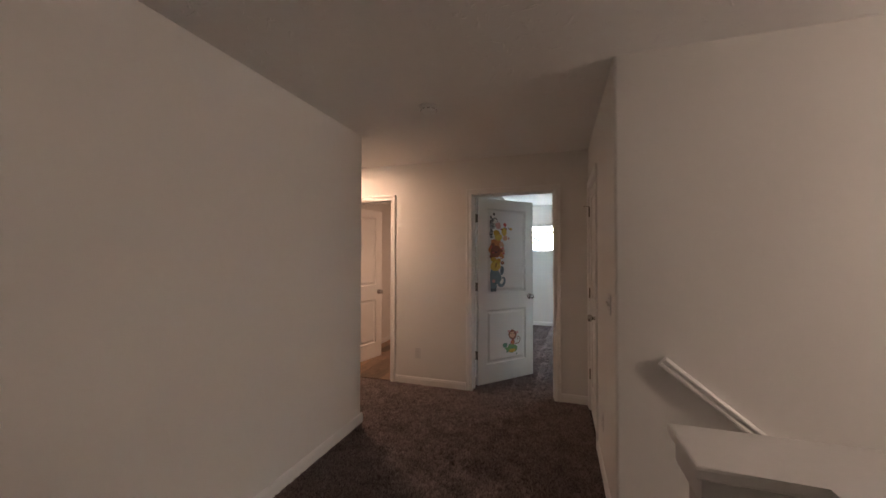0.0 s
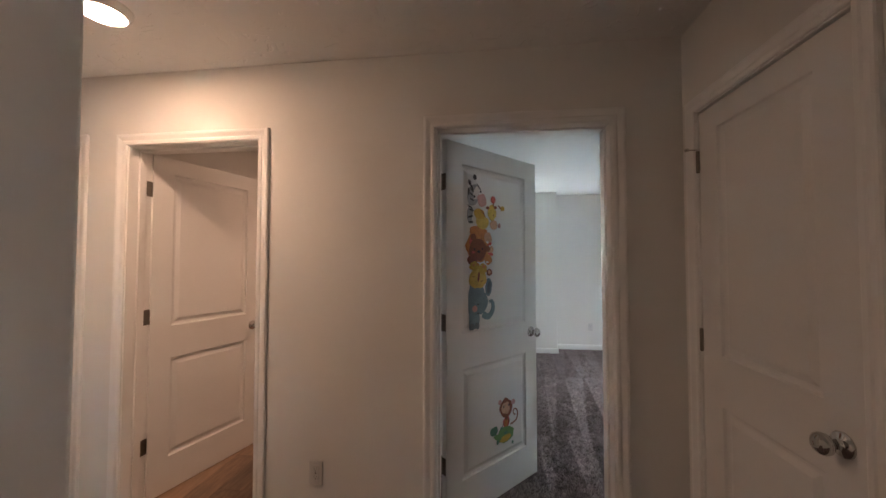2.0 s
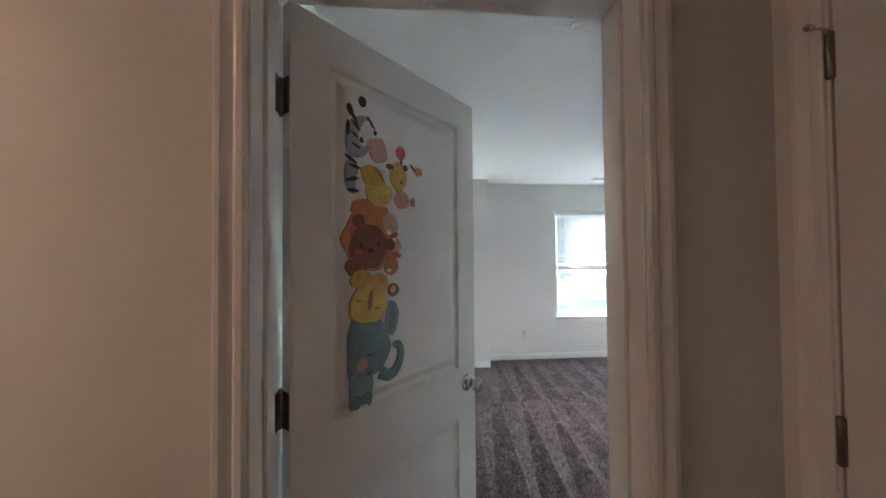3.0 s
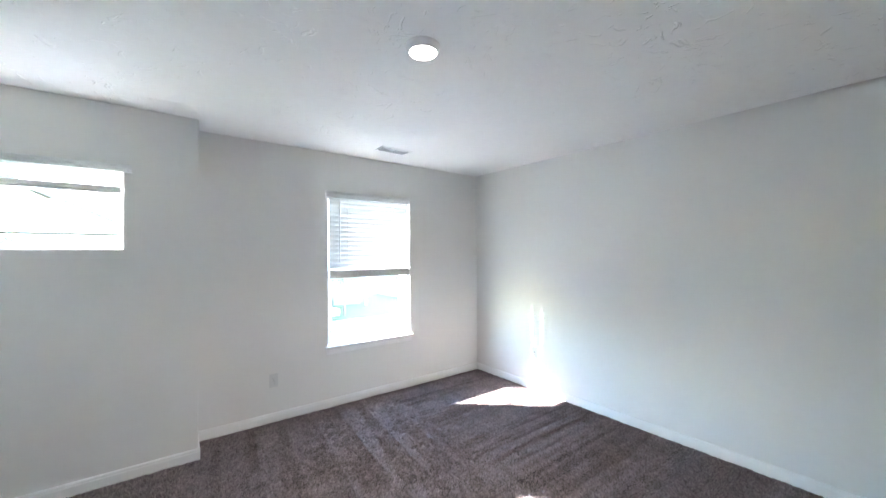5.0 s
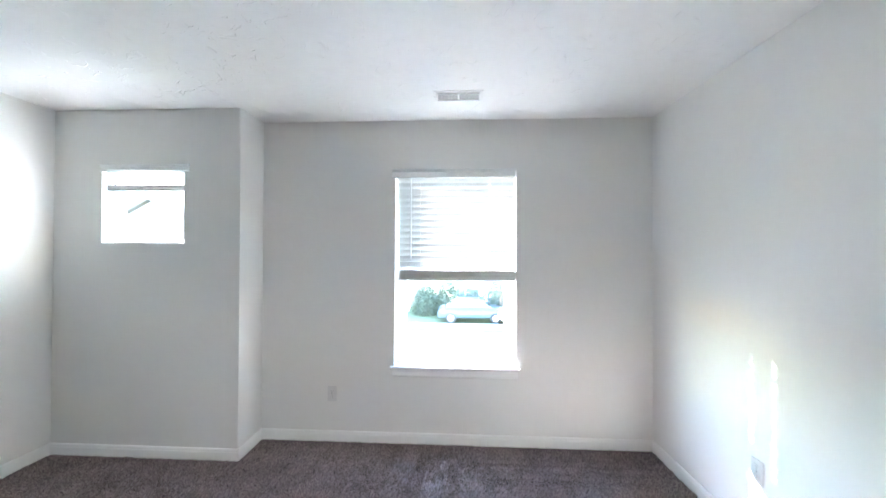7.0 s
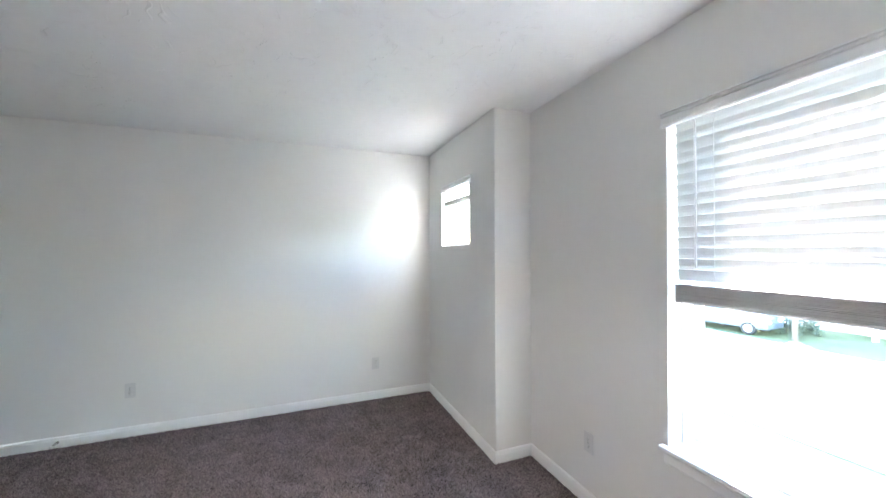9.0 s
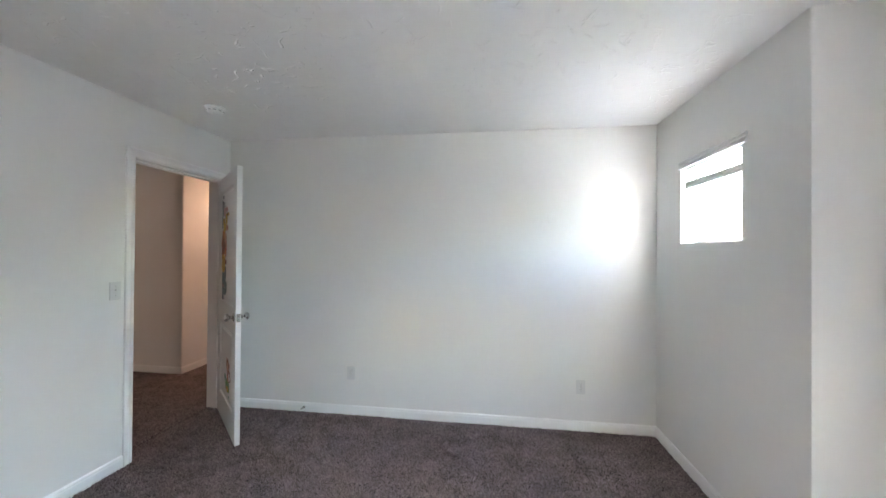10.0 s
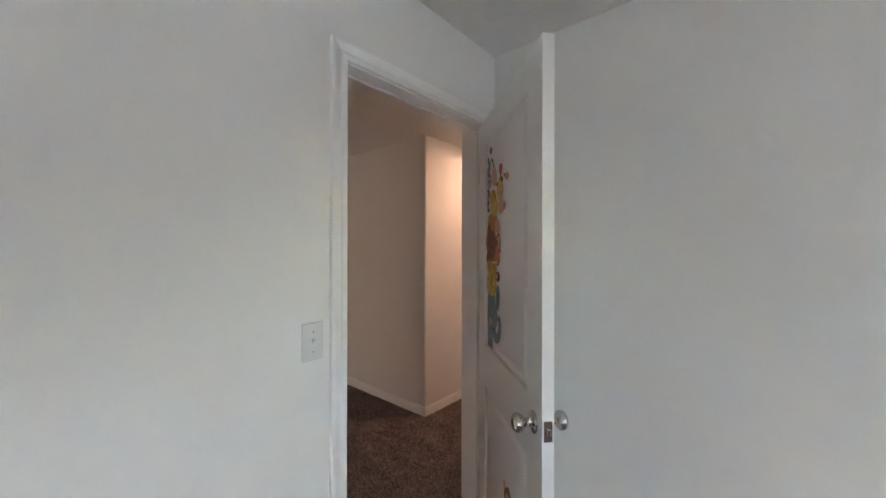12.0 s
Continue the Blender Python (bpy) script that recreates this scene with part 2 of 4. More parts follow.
structure("wall_return", boxed(0.20, 0.32, 7.64, 7.93, WALL_LO, CEIL), WALL, "off-white painted wall return")
structure("wall_bathroom_left", boxed(-2.94, -2.83, 3.80, 7.48, WALL_LO, CEIL), WALL, "off-white painted bathroom wall")
structure("wall_bathroom_end", boxed(-2.83, -1.16, 6.4, 6.5, WALL_LO, CEIL), WALL, "plain painted bathroom wall")
structure("wall_far_bedroom", boxed(-6.92, -6.80, 3.80, 7.48, WALL_LO, CEIL), WALL, "off-white painted wall of a second bedroom")
structure("ceiling", boxed(-6.95, 3.52, -2.75, 7.95, CEIL, CEIL + 0.12), CEILING, "white ceiling with stippled texture", "ceiling")
structure("floor", prism([(-6.92, -2.7), (0.2, -2.7), (0.2, 1.965), (3.47, 1.965), (3.47, 7.93), (0.2, 7.93), (0.2, 7.64), (-6.92, 7.64)], -0.25, -0.004), BACKING, "dark carpet backing under the pile", "floor")
structure("wall_lower_storey", prism([(-6.92, 7.5), (3.42, 7.5), (3.42, 7.9), (-6.92, 7.9)], -2.95, -0.25), WALL, "plain wall of the storey below")
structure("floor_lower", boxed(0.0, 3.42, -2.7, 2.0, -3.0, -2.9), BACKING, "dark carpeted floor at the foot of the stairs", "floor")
structure("wall_stair_under", boxed(0.0, 0.14, -2.6, 1.965, -2.9, -0.25), WALL, "plain wall under the landing")


# stairs going down beside the landing
stairs = thing("staircase", pose(0.2, 0, 0), "carpeted stairs going down from the landing", "staircase", kind="structure")
for i in range(10):
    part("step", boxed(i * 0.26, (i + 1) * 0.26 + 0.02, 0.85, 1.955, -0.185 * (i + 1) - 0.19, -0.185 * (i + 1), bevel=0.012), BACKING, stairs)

# baseboards
BASE = [(0, 0), (0, 0.013), (0.058, 0.013), (0.066, 0.0105), (0.073, 0.0105), (0.081, 0.006), (0.083, 0.0)]


def baseboard(a, b, out):
    ob = obj("baseboard", swept(BASE, (*a, 0.0), (*b, 0.0), out=(*out, 0)), TRIM)
    return tagged(ob, "white painted wooden baseboard with moulded top edge", "baseboard", kind="structure")


for a, b, out in (
    ((-1.72, -2.6), (-1.72, 2.678), (1, 0)), ((-1.707, 2.665), (-4.08, 2.665), (0, 1)),
    ((-1.862, 3.645), (-1.052, 3.645), (0, -1)), ((-0.095, 3.645), (0.155, 3.645), (0, -1)), ((-2.93, 3.645), (-2.79, 3.645), (0, -1)),
    ((0.155, 3.632), (0.155, 3.62), (-1, 0)), ((0.155, 2.80), (0.155, 1.98), (-1, 0)),
    ((-1.05, 3.80), (-1.05, 7.48), (1, 0)), ((-1.037, 7.48), (0.333, 7.48), (0, -1)), ((0.32, 7.479), (0.32, 7.77), (1, 0)),
    ((0.333, 7.77), (3.25, 7.77), (0, -1)), ((3.2503, 7.757), (3.35, 3.80), (-0.9997, -0.0252)), ((3.337, 3.80), (-0.095, 3.80), (0, 1)),
    ((-2.83, 3.80), (-2.83, 6.4), (1, 0)), ((-2.817, 6.4), (-1.16, 6.4), (0, -1)), ((-6.80, 3.8), (-6.80, 7.48), (1, 0)), ((-6.787, 7.48), (-2.94, 7.48), (0, -1)),
):
    baseboard(a, b, out)

# ---- doors ----
CASING = [(0, 0), (0, 0.009), (0.006, 0.012), (0.018, 0.012), (0.024, 0.009), (0.032, 0.011), (0.046, 0.016), (0.056, 0.016), (0.06, 0.012), (0.06, 0)]


def door_frame(name, axis, u0, u1, top, faces, label, rail=0.005):
    """Jambs, head, stops and mouldings of an opening; faces: (depth, outward) of the cased sides."""
    fr = thing(name, pose(0, 0, 0), label, "door frame", kind="structure")
    d0, d1 = min(f[0] for f in faces), max(f[0] for f in faces)
    j = 0.019

    def put(nm, a0, a1, b0, b1, z0, z1, bevel=0.0015):
        bm = boxed(a0, a1, b0, b1, z0, z1, bevel=bevel) if axis == "x" else boxed(b0, b1, a0, a1, z0, z1, bevel=bevel)
        part(nm, bm, TRIM, fr)

    put("jamb", u0 - j, u0, d0, d1, 0, top + j)
    put("jamb", u1, u1 + j, d0, d1, 0, top + j)
    put("head_jamb", u0, u1, d0, d1, top, top + j)
    for d, o in faces:
        out = (0, o, 0) if axis == "x" else (o, 0, 0)
        along = (1, 0, 0) if axis == "x" else (0, 1, 0)
        back = tuple(-c for c in along)

        def at(u, z):
            return (u, d, z) if axis == "x" else (d, u, z)
        part("casing", swept(CASING, at(u0 - rail, 0), at(u0 - rail, top + rail), up=back, out=out, miter=(0, 1)), TRIM, fr)
        part("casing", swept(CASING, at(u1 + rail, 0), at(u1 + rail, top + rail), up=along, out=out, miter=(0, 1)), TRIM, fr)
        part("head_casing", swept(CASING, at(u0 - rail, top + rail), at(u1 + rail, top + rail), up=(0, 0, 1), out=out, miter=(-1, 1)), TRIM, fr)
    return fr, put


def door_panel_ring(bm, u0, u1, z0, z1, y, s):
    """A moulded recessed panel with a raised field, in the plane y, facing s."""
    steps = [(0.0, 0.0), (0.005, 0.010), (0.013, 0.0125), (0.022, 0.0125), (0.044, 0.004)]
    rings = [[bm.verts.new((a, y - s * dep, b)) for a, b in ((u0 + k, z0 + k), (u1 - k, z0 + k), (u1 - k, z1 - k), (u0 + k, z1 - k))] for k, dep in steps]
    for p, q in zip(rings, rings[1:]):
        for i in range(4):
            bm.faces.new((p[i], p[(i + 1) % 4], q[(i + 1) % 4], q[i]))
    bm.faces.new(rings[-1])


def leaf_mesh(w, h, t, panels):
    """The slab: edges and flat stiles and rails on both sides, with gaps where the panels sit."""
    bm = bmesh.new()
    us = [0, panels[0][0], panels[0][1], w]
    zs = [0] + sorted({z for p in panels for z in p[2:]}) + [h]
    v = {}

    def vert(i, k, y):
        if (i, k, y) not in v:
            v[(i, k, y)] = bm.verts.new((us[i], y, zs[k]))
        return v[(i, k, y)]
    for y in (0, t):
        for i in range(3):
            for k in range(len(zs) - 1):
                if i == 1 and k in (1, 3):
                    continue
                bm.faces.new((vert(i, k, y), vert(i + 1, k, y), vert(i + 1, k + 1, y), vert(i, k + 1, y)))
    n = len(zs) - 1
    for k in range(n):
        for i in (0, 3):
            bm.faces.new((vert(i, k, 0), vert(i, k + 1, 0), vert(i, k + 1, t), vert(i, k, t)))
    for i in range(3):
        for k in (0, n):
            bm.faces.new((vert(i, k, 0), vert(i + 1, k, 0), vert(i + 1, k, t), vert(i, k, t)))
    es = [e for e in bm.edges if len(e.link_faces) == 2 and e.calc_face_angle() > 1.0]
    bmesh.ops.bevel(bm, geom=es, offset=0.0018, segments=2, profile=0.5, affect="EDGES")
    return bm


KNOB = [(0.0, 0.033), (0.004, 0.033), (0.008, 0.029), (0.010, 0.016), (0.014, 0.0125), (0.028, 0.0125), (0.033, 0.019), (0.040, 0.0262), (0.050, 0.0285), (0.058, 0.0262), (0.064, 0.019), (0.067, 0.008)]


HINGES = (0.318, 1.062, 1.812)


def panel_door(name, m, w, h, label, hinge_side=1, knob_sides=(0, 1), knob_z=0.925, lift=0.0):
    """A two-panel door leaf; the hinge edge at the origin, the leaf along +x, thickness along +y."""
    t = 0.035
    d = thing(name, m, label, "door", kind="structure")
    pans = [(0.115, w - 0.115, 0.205 + lift, 0.798 + lift), (0.115, w - 0.115, 0.992 + lift, 1.922)]
    leaf = part("leaf", leaf_mesh(w, h, t, pans), DOOR, d)
    for p in pans:
        bm = bmesh.new()
        door_panel_ring(bm, *p, 0, -1)
        part("panel", bm, DOOR, leaf)
        bm = bmesh.new()
        door_panel_ring(bm, *p, t, 1)
        part("panel", bm, DOOR, leaf)
    for side in knob_sides:
        bm = lathe(bmesh.new(), [((-a if side == 0 else t + a), r) for a, r in KNOB], "y", 28, (w - 0.062, 0, knob_z))
        part("knob", bm, CHROME, d, "polished chrome door knob", True)
    part("latch_plate", boxed(w - 0.0005, w + 0.0012, t / 2 - 0.0125, t / 2 + 0.0125, knob_z - 0.029, knob_z + 0.029, bevel=0.0004), CHROME, d, "satin metal latch plate")
    part("latch_bolt", boxed(w + 0.001, w + 0.009, t / 2 - 0.006, t / 2 + 0.006, knob_z - 0.010, knob_z + 0.010, bevel=0.002), CHROME, d)
    for z in HINGES:
        y = t if hinge_side else 0.0
        bm = lathe(bmesh.new(), [(z - 0.048, 0.004), (z - 0.044, 0.0075), (z + 0.044, 0.0075), (z + 0.048, 0.004)], "z", 12, (-0.003, y + (0.004 if hinge_side else -0.004), 0))
        hinge = part("hinge", bm, BRASSY, d, "dark metal butt hinge", True)
        part("hinge_leaf", boxed(-0.0015, 0.0003, 0.004, t + 0.001, z - 0.044, z + 0.044), BRASSY, hinge)
    return d


# bedroom door, half open into the bedroom
fr, put = door_frame("door_frame_bedroom", "x", -0.982, -0.163, 2.056, [(3.645, -1), (3.80, 1)], "white painted door frame with moulded casing")
for u in (-0.982, -0.174):
    put("door_stop", u, u + 0.011, 3.705, 3.745, 0, 2.045, 0.002)
put("door_stop", -0.982, -0.163, 3.705, 3.745, 2.045, 2.056, 0.002)
for z in (h + 0.014 for h in HINGES):
    part("hinge_plate", boxed(-0.983, -0.9785, 3.755, 3.799, z - 0.044, z + 0.044), BRASSY, fr, "dark metal hinge plate")
BED_ANGLE = math.degrees(math.atan2(4.365 - 3.777, -0.412 + 0.949))
bedroom_door = panel_door("door_bedroom", pose(-0.949, 3.777, 0.014, 0, 0, BED_ANGLE), 0.796, 2.036, "white two-panel door half open, with animal stickers")

# bathroom door, open inwards
fr, put = door_frame("door_frame_bathroom", "x", -2.703, -1.932, 2.035, [(3.645, -1), (3.80, 1)], "white painted door frame with moulded casing")
for u in (-2.703, -1.943):
    put("door_stop", u, u + 0.011, 3.705, 3.745, 0, 2.024, 0.002)
put("door_stop", -2.703, -1.932, 3.705, 3.745, 2.024, 2.035, 0.002)
for z in (h + 0.012 for h in HINGES):
    part("hinge_plate", boxed(-2.704, -2.6995, 3.755, 3.799, z - 0.044, z + 0.044), BRASSY, fr, "dark metal hinge plate")
panel_door("door_bathroom", pose(-2.690, 3.785, 0.012, 0, 0, 75.5), 0.755, 2.02, "white two-panel door standing open to the bathroom", knob_z=0.90)

# second bedroom's opening
door_frame("door_frame_second_bedroom", "x", -3.78, -3.02, 2.045, [(3.645, -1), (3.80, 1)], "white painted door frame of a daylit room")

# closet door, closed
fr, put = door_frame("door_frame_closet", "y", 2.883, 3.537, 2.035, [(0.155, -1), (0.27, 1)], "white painted closet door frame")
put("door_stop", 2.883, 2.894, 0.20, 0.235, 0, 2.035, 0.002)
put("door_stop", 3.526, 3.537, 0.20, 0.235, 0, 2.035, 0.002)
part("strike_plate", boxed(0.1535, 0.156, 2.875, 2.884, 0.90, 0.96), CHROME, fr, "metal strike plate")
closet_door = panel_door("door_closet", pose(0.160, 3.534, 0.012, 0, 0, -90), 0.648, 2.014, "closed white two-panel closet door", hinge_side=0, knob_sides=(0,), lift=0.03)
part("hinge_stop", lathe(bmesh.new(), [(-0.050, 0.004), (-0.046, 0.007), (-0.036, 0.007), (-0.034, 0.0025), (0.0, 0.0025)], "y", 12, (-0.003, -0.006, 1.864)), CHROME, closet_door, "hinge-pin door stop", True)

# ---- stair guard and rail ----
knee = thing("knee_wall", pose(0, 0, 0), "white knee wall with wooden cap beside the stairs", "half wall", kind="structure")
part("core", prism([(0.128, 0.702), (0.128, 0.815), (0.410, 0.815), (0.410, -2.6), (0.303, -2.6), (0.303, 0.702)], -0.02, 1.03, (0, 1)), WALL, knee)
part("bed_moulding", prism([(0.113, 0.688), (0.113, 0.830), (0.424, 0.830), (0.424, -2.6), (0.289, -2.6), (0.289, 0.688)], 0.998, 1.046), TRIM, knee)
cap = prism([(0.101, 0.675), (0.101, 0.842), (0.436, 0.842), (0.436, -2.6), (0.277, -2.6), (0.277, 0.675)], 1.045, 1.068)
bmesh.ops.bevel(cap, geom=[e for e in cap.edges if abs(e.verts[0].co.z - e.verts[1].co.z) < 1e-5], offset=0.005, segments=2, profile=0.5, affect="EDGES")
part("cap", cap, TRIM, knee)

slope = Vector((1.0, 0.0, -0.80)).normalized()
perp = Vector((0.80, 0.0, 1.0)).normalized()
rail = thing("handrail", pose(0, 0, 0), "white painted wooden handrail fixed to the stair wall", "handrail")
RAIL = [(-0.028, 0.016), (-0.028, 0.041), (-0.025, 0.044), (-0.015, 0.044), (-0.012, 0.038), (-0.004, 0.038), (0.001, 0.045), (0.010, 0.047), (0.018, 0.042), (0.021, 0.034), (0.021, 0.024), (0.017, 0.016)]
ra = Vector((0.358, 1.965, 0.918))
part("rail", swept(RAIL, ra, ra + slope * 2.9, up=perp, out=(0, -1, 0)), TRIM, rail)
part("wall_strip", swept([(-0.03, 0.0), (-0.03, 0.017), (0.022, 0.017), (0.022, 0.0)], ra + slope * 0.01, ra + slope * 2.9, up=perp, out=(0, -1, 0)), TRIM, rail)

# ---- windows and blinds ----


def window(name, x0, x1, z0, z1, y_in, y_out, label, meeting=None, sill=False, f=0.045, bar=0.03):
    w = thing(name, pose(0, 0, 0), label, "window", kind="structure")
    ya, yb = y_out - 0.07, y_out + 0.005
    part("window_frame", boxed(x0, x0 + f, ya, yb, z0, z1, bevel=0.003), VINYL, w)
    part("window_frame", boxed(x1 - f, x1, ya, yb, z0, z1, bevel=0.003), VINYL, w)
    part("window_frame", boxed(x0 + f, x1 - f, ya, yb, z0, z0 + f, bevel=0.003), VINYL, w)
    part("window_frame", boxed(x0 + f, x1 - f, ya, yb, z1 - f, z1, bevel=0.003), VINYL, w)
    zs = [z0 + f, meeting, z1 - f] if meeting else [z0 + f, z1 - f]
    for i, (a, b) in enumerate(zip(zs, zs[1:])):
        y = ya + (0.014 if i == 0 else 0.042)
        s = part("sash", pierced("x", x0 + f, x1 - f, y, y + 0.026, a, b, [(x0 + f + bar, x1 - f - bar, a + bar, b - bar)]), VINYL, w)
        pane = part("pane", boxed(x0 + f + bar - 0.002, x1 - f - bar + 0.002, y + 0.011, y + 0.015, a + bar - 0.002, b - bar + 0.002), GLASS, s)
        pane.visible_shadow = False
    if sill:
        stool = boxed(x0 - 0.028, x1 + 0.028, y_in - 0.032, y_in, z0 - 0.004, z0 + 0.018, bevel=0.006, seg=3)
        part("window_sill", stool, SILL, w)
        part("window_sill", boxed(x0 + 0.001, x1 - 0.001, y_in, ya, z0, z0 + 0.018), SILL, w)
        part("apron", swept([(0, 0), (0, 0.008), (0.010, 0.013), (0.040, 0.013), (0.052, 0.016), (0.058, 0.016), (0.058, 0)], (x0 - 0.012, y_in, z0 - 0.062), (x1 + 0.012, y_in, z0 - 0.062)), TRIM, w)
    return w


window("window_1", 1.350, 2.263, 0.565, 2.06, 7.77, 7.93, "tall white vinyl window with wooden sill", meeting=1.30, sill=True)
window("window_2", -0.69, -0.085, 1.50, 2.045, 7.48, 7.64, "small high white vinyl window", f=0.022, bar=0.016)
window("window_3", -5.6, -4.5, 0.6, 2.06, 7.48, 7.64, "white vinyl window of a second bedroom", meeting=1.32)


def slat_mesh(length, holes, width=0.05):
    """One thin cambered slat standing on edge, open at the cord route and any added hole: (along, half width, half
    height).
    """
    bm = pierced("x", 0.0, length, -0.0013, 0.0013, -width / 2, width / 2, [(h - half, h + half, -tall, tall) for h, half, tall in holes])
    for v in bm.verts:
        v.co.y += 0.003 * (1 - (2 * v.co.z / width) ** 2)
    bmesh.ops.recalc_face_normals(bm, faces=bm.faces[:])
    me = bpy.data.meshes.new("slat")
    bm.to_mesh(me)
    bm.free()
    me.materials.append(SLAT)
    return me


def blind(m, length, first, stack_lo, stack_hi, n_stack, valance, cords, label, tilt=13, pitch=0.0463, skew=0.0, sun_cut=0.0):
    """A horizontal blind hung at its headrail: origin at the top left, x along it, z down; the cut: where holes added
    to shape the sunlight run.
    """
    b = thing("window_blind", m, label, "blind", "bedroom blinds")
    part("headrail", boxed(0, length, -0.026, 0.026, -0.045, -0.002, bevel=0.002), VINYL, b)
    v0, v1, vy, vh = valance
    part("valance", swept([(0, 0), (0, 0.008), (0.005, 0.012), (0.011, 0.012), (0.015, 0.007), (vh - 0.028, 0.006), (vh - 0.026, 0.002), (vh - 0.022, 0.002), (vh - 0.020, 0.010), (vh - 0.014, 0.012), (vh - 0.012, 0.006), (vh - 0.009, 0.006), (vh - 0.007, 0.014), (vh, 0.014), (vh, 0)], (v0, vy, -vh + 0.014), (v1, vy, -vh + 0.014)), VINYL, b)
    rout = (cords[1], 0.0065, 0.005)
    plain, routed = slat_mesh(length, []), slat_mesh(length, [rout])
    # extra holes added so the sun draws dots and a slit on the wall
    if sun_cut:
        sun_dotted, slit = slat_mesh(length, [rout, (sun_cut, 0.0065, 0.005)]), slat_mesh(length, [rout, (sun_cut, 0.0065, 0.021)])
    z, count = -first, 0
    while z > -stack_hi - 0.004:
        count += 1
        # some slats stay unpierced to leave gaps in the sun's dots
        kind = plain if count in (3, 9, 10) or count > 13 else routed
        if sun_cut and z < -0.44:
            kind = slit
        elif sun_cut and z < -0.31:
            kind = sun_dotted
        s = new("slat", kind)
        s.parent = b
        s.matrix_basis = pose(skew * -z, 0, z, tilt, 0, random.uniform(-0.12, 0.12))
        z -= pitch
    for i in range(n_stack):
        s = new("slat", plain)
        s.parent = b
        s.matrix_basis = pose(skew * stack_hi + random.uniform(-0.002, 0.002), random.uniform(-0.0015, 0.0015), -stack_lo + 0.017 + (stack_lo - stack_hi - 0.02) * i / n_stack, 90 + random.uniform(-2, 2), 0, 0)
    part("bottom_rail", boxed(skew * stack_lo, length + skew * stack_lo, -0.025, 0.025, -stack_lo, -stack_lo + 0.013, bevel=0.003), VINYL, b)
    for h in cords:
        for y in (-0.027, 0.027):
            part("ladder_cord", lathe(bmesh.new(), [(-stack_hi - 0.01, 0.0012), (-0.04, 0.0012)], "z", 6, (h, y, 0)), RUBBER, b)
    return b


blind(pose(1.370, 7.803, 2.056), 0.880, 0.062, 0.831, 0.744, 16, (-0.042, 0.884, -0.033, 0.068), (0.174, 0.696), "white horizontal slat blind lowered halfway", skew=0.01, sun_cut=0.838)
blind(pose(-0.676, 7.528, 2.040), 0.575, 0.5, 0.172, 0.122, 11, (-0.022, 0.632, -0.048, 0.052), (0.10, 0.475), "white horizontal slat blind pulled nearly up", tilt=13)
tagged(obj("tilt_wand", lathe(bmesh.new(), [(-0.62, 0.0035), (-0.60, 0.0045), (-0.02, 0.0042), (0.0, 0.002)], "z", 8, (1.47, 7.778, 2.0)), VINYL, True), "thin white plastic tilt wand of the blind", "blind wand")

# ---- ceiling lamps and fixtures ----


def ceiling_lamp(spot, watts, color, label, glow, k=1.0):
    lamp = thing("ceiling_light", pose(*spot, CEIL), label, "ceiling light", "flush disc lights")
    part("trim_ring", lathe(bmesh.new(), [(0.0, 0.098 * k), (-0.005, 0.098 * k), (-0.012, 0.095 * k), (-0.030, 0.082 * k), (-0.033, 0.078 * k), (-0.031, 0.0745 * k), (-0.020, 0.074 * k)], "z", 48), PLASTIC, lamp, "white metal ring", True)
    part("diffuser", lathe(bmesh.new(), [(-0.020, 0.073 * k), (-0.031, 0.073 * k), (-0.0335, 0.068 * k), (-0.035, 0.05 * k), (-0.0355, 0.01)], "z", 48), lamp_material("lamp_diffuser", color, glow), lamp, "glowing white diffuser", True)
    data = bpy.data.lights.new("lamp_light", "AREA")
    data.shape, data.size, data.energy, data.color = "DISK", 0.14 * k, watts, color
    data.spread = radians(126)
    light = new("lamp_light", data)
    light.matrix_world = pose(*spot, CEIL - 0.038)
    return lamp


def pendant(spot, glow, color, label):
    """A glowing globe on a cord, added out of view over the stairwell for warm light."""
    p = thing("stair_fill_light", pose(*spot), label, "pendant light")
    ball = [(-0.14 * math.cos(math.pi * k / 10), max(0.14 * math.sin(math.pi * k / 10), 0.004)) for k in range(11)]
    part("globe", lathe(bmesh.new(), ball, "z", 18), lamp_material("fill_globe_glow", color, glow), p, "glowing globe of the added stair light", True)
    part("cord", lathe(bmesh.new(), [(0.15, 0.004), (CEIL - spot[2] - 0.02, 0.004)], "z", 8), PLASTIC, p)
    part("collar", lathe(bmesh.new(), [(0.125, 0.045), (0.15, 0.045), (0.165, 0.02)], "z", 18), CHROME, p, smooth=True)
    part("canopy", lathe(bmesh.new(), [(CEIL - spot[2] - 0.022, 0.05), (CEIL - spot[2], 0.055)], "z", 20), CHROME, p, smooth=True)
    return p


pendant(*STAIR_FILL_LAMP, "added warm glowing globe out of view over the stairs")
ceiling_lamp(*SIDE_LAMP, "lit warm flush disc light on the hall ceiling", 3.0)
ceiling_lamp(*BATH_LAMP, "lit warm flush disc light on the bathroom ceiling", 1.5)
ceiling_lamp(*BEDROOM_LAMP, "lit flush disc light on the bedroom ceiling", 1.0, 0.84)


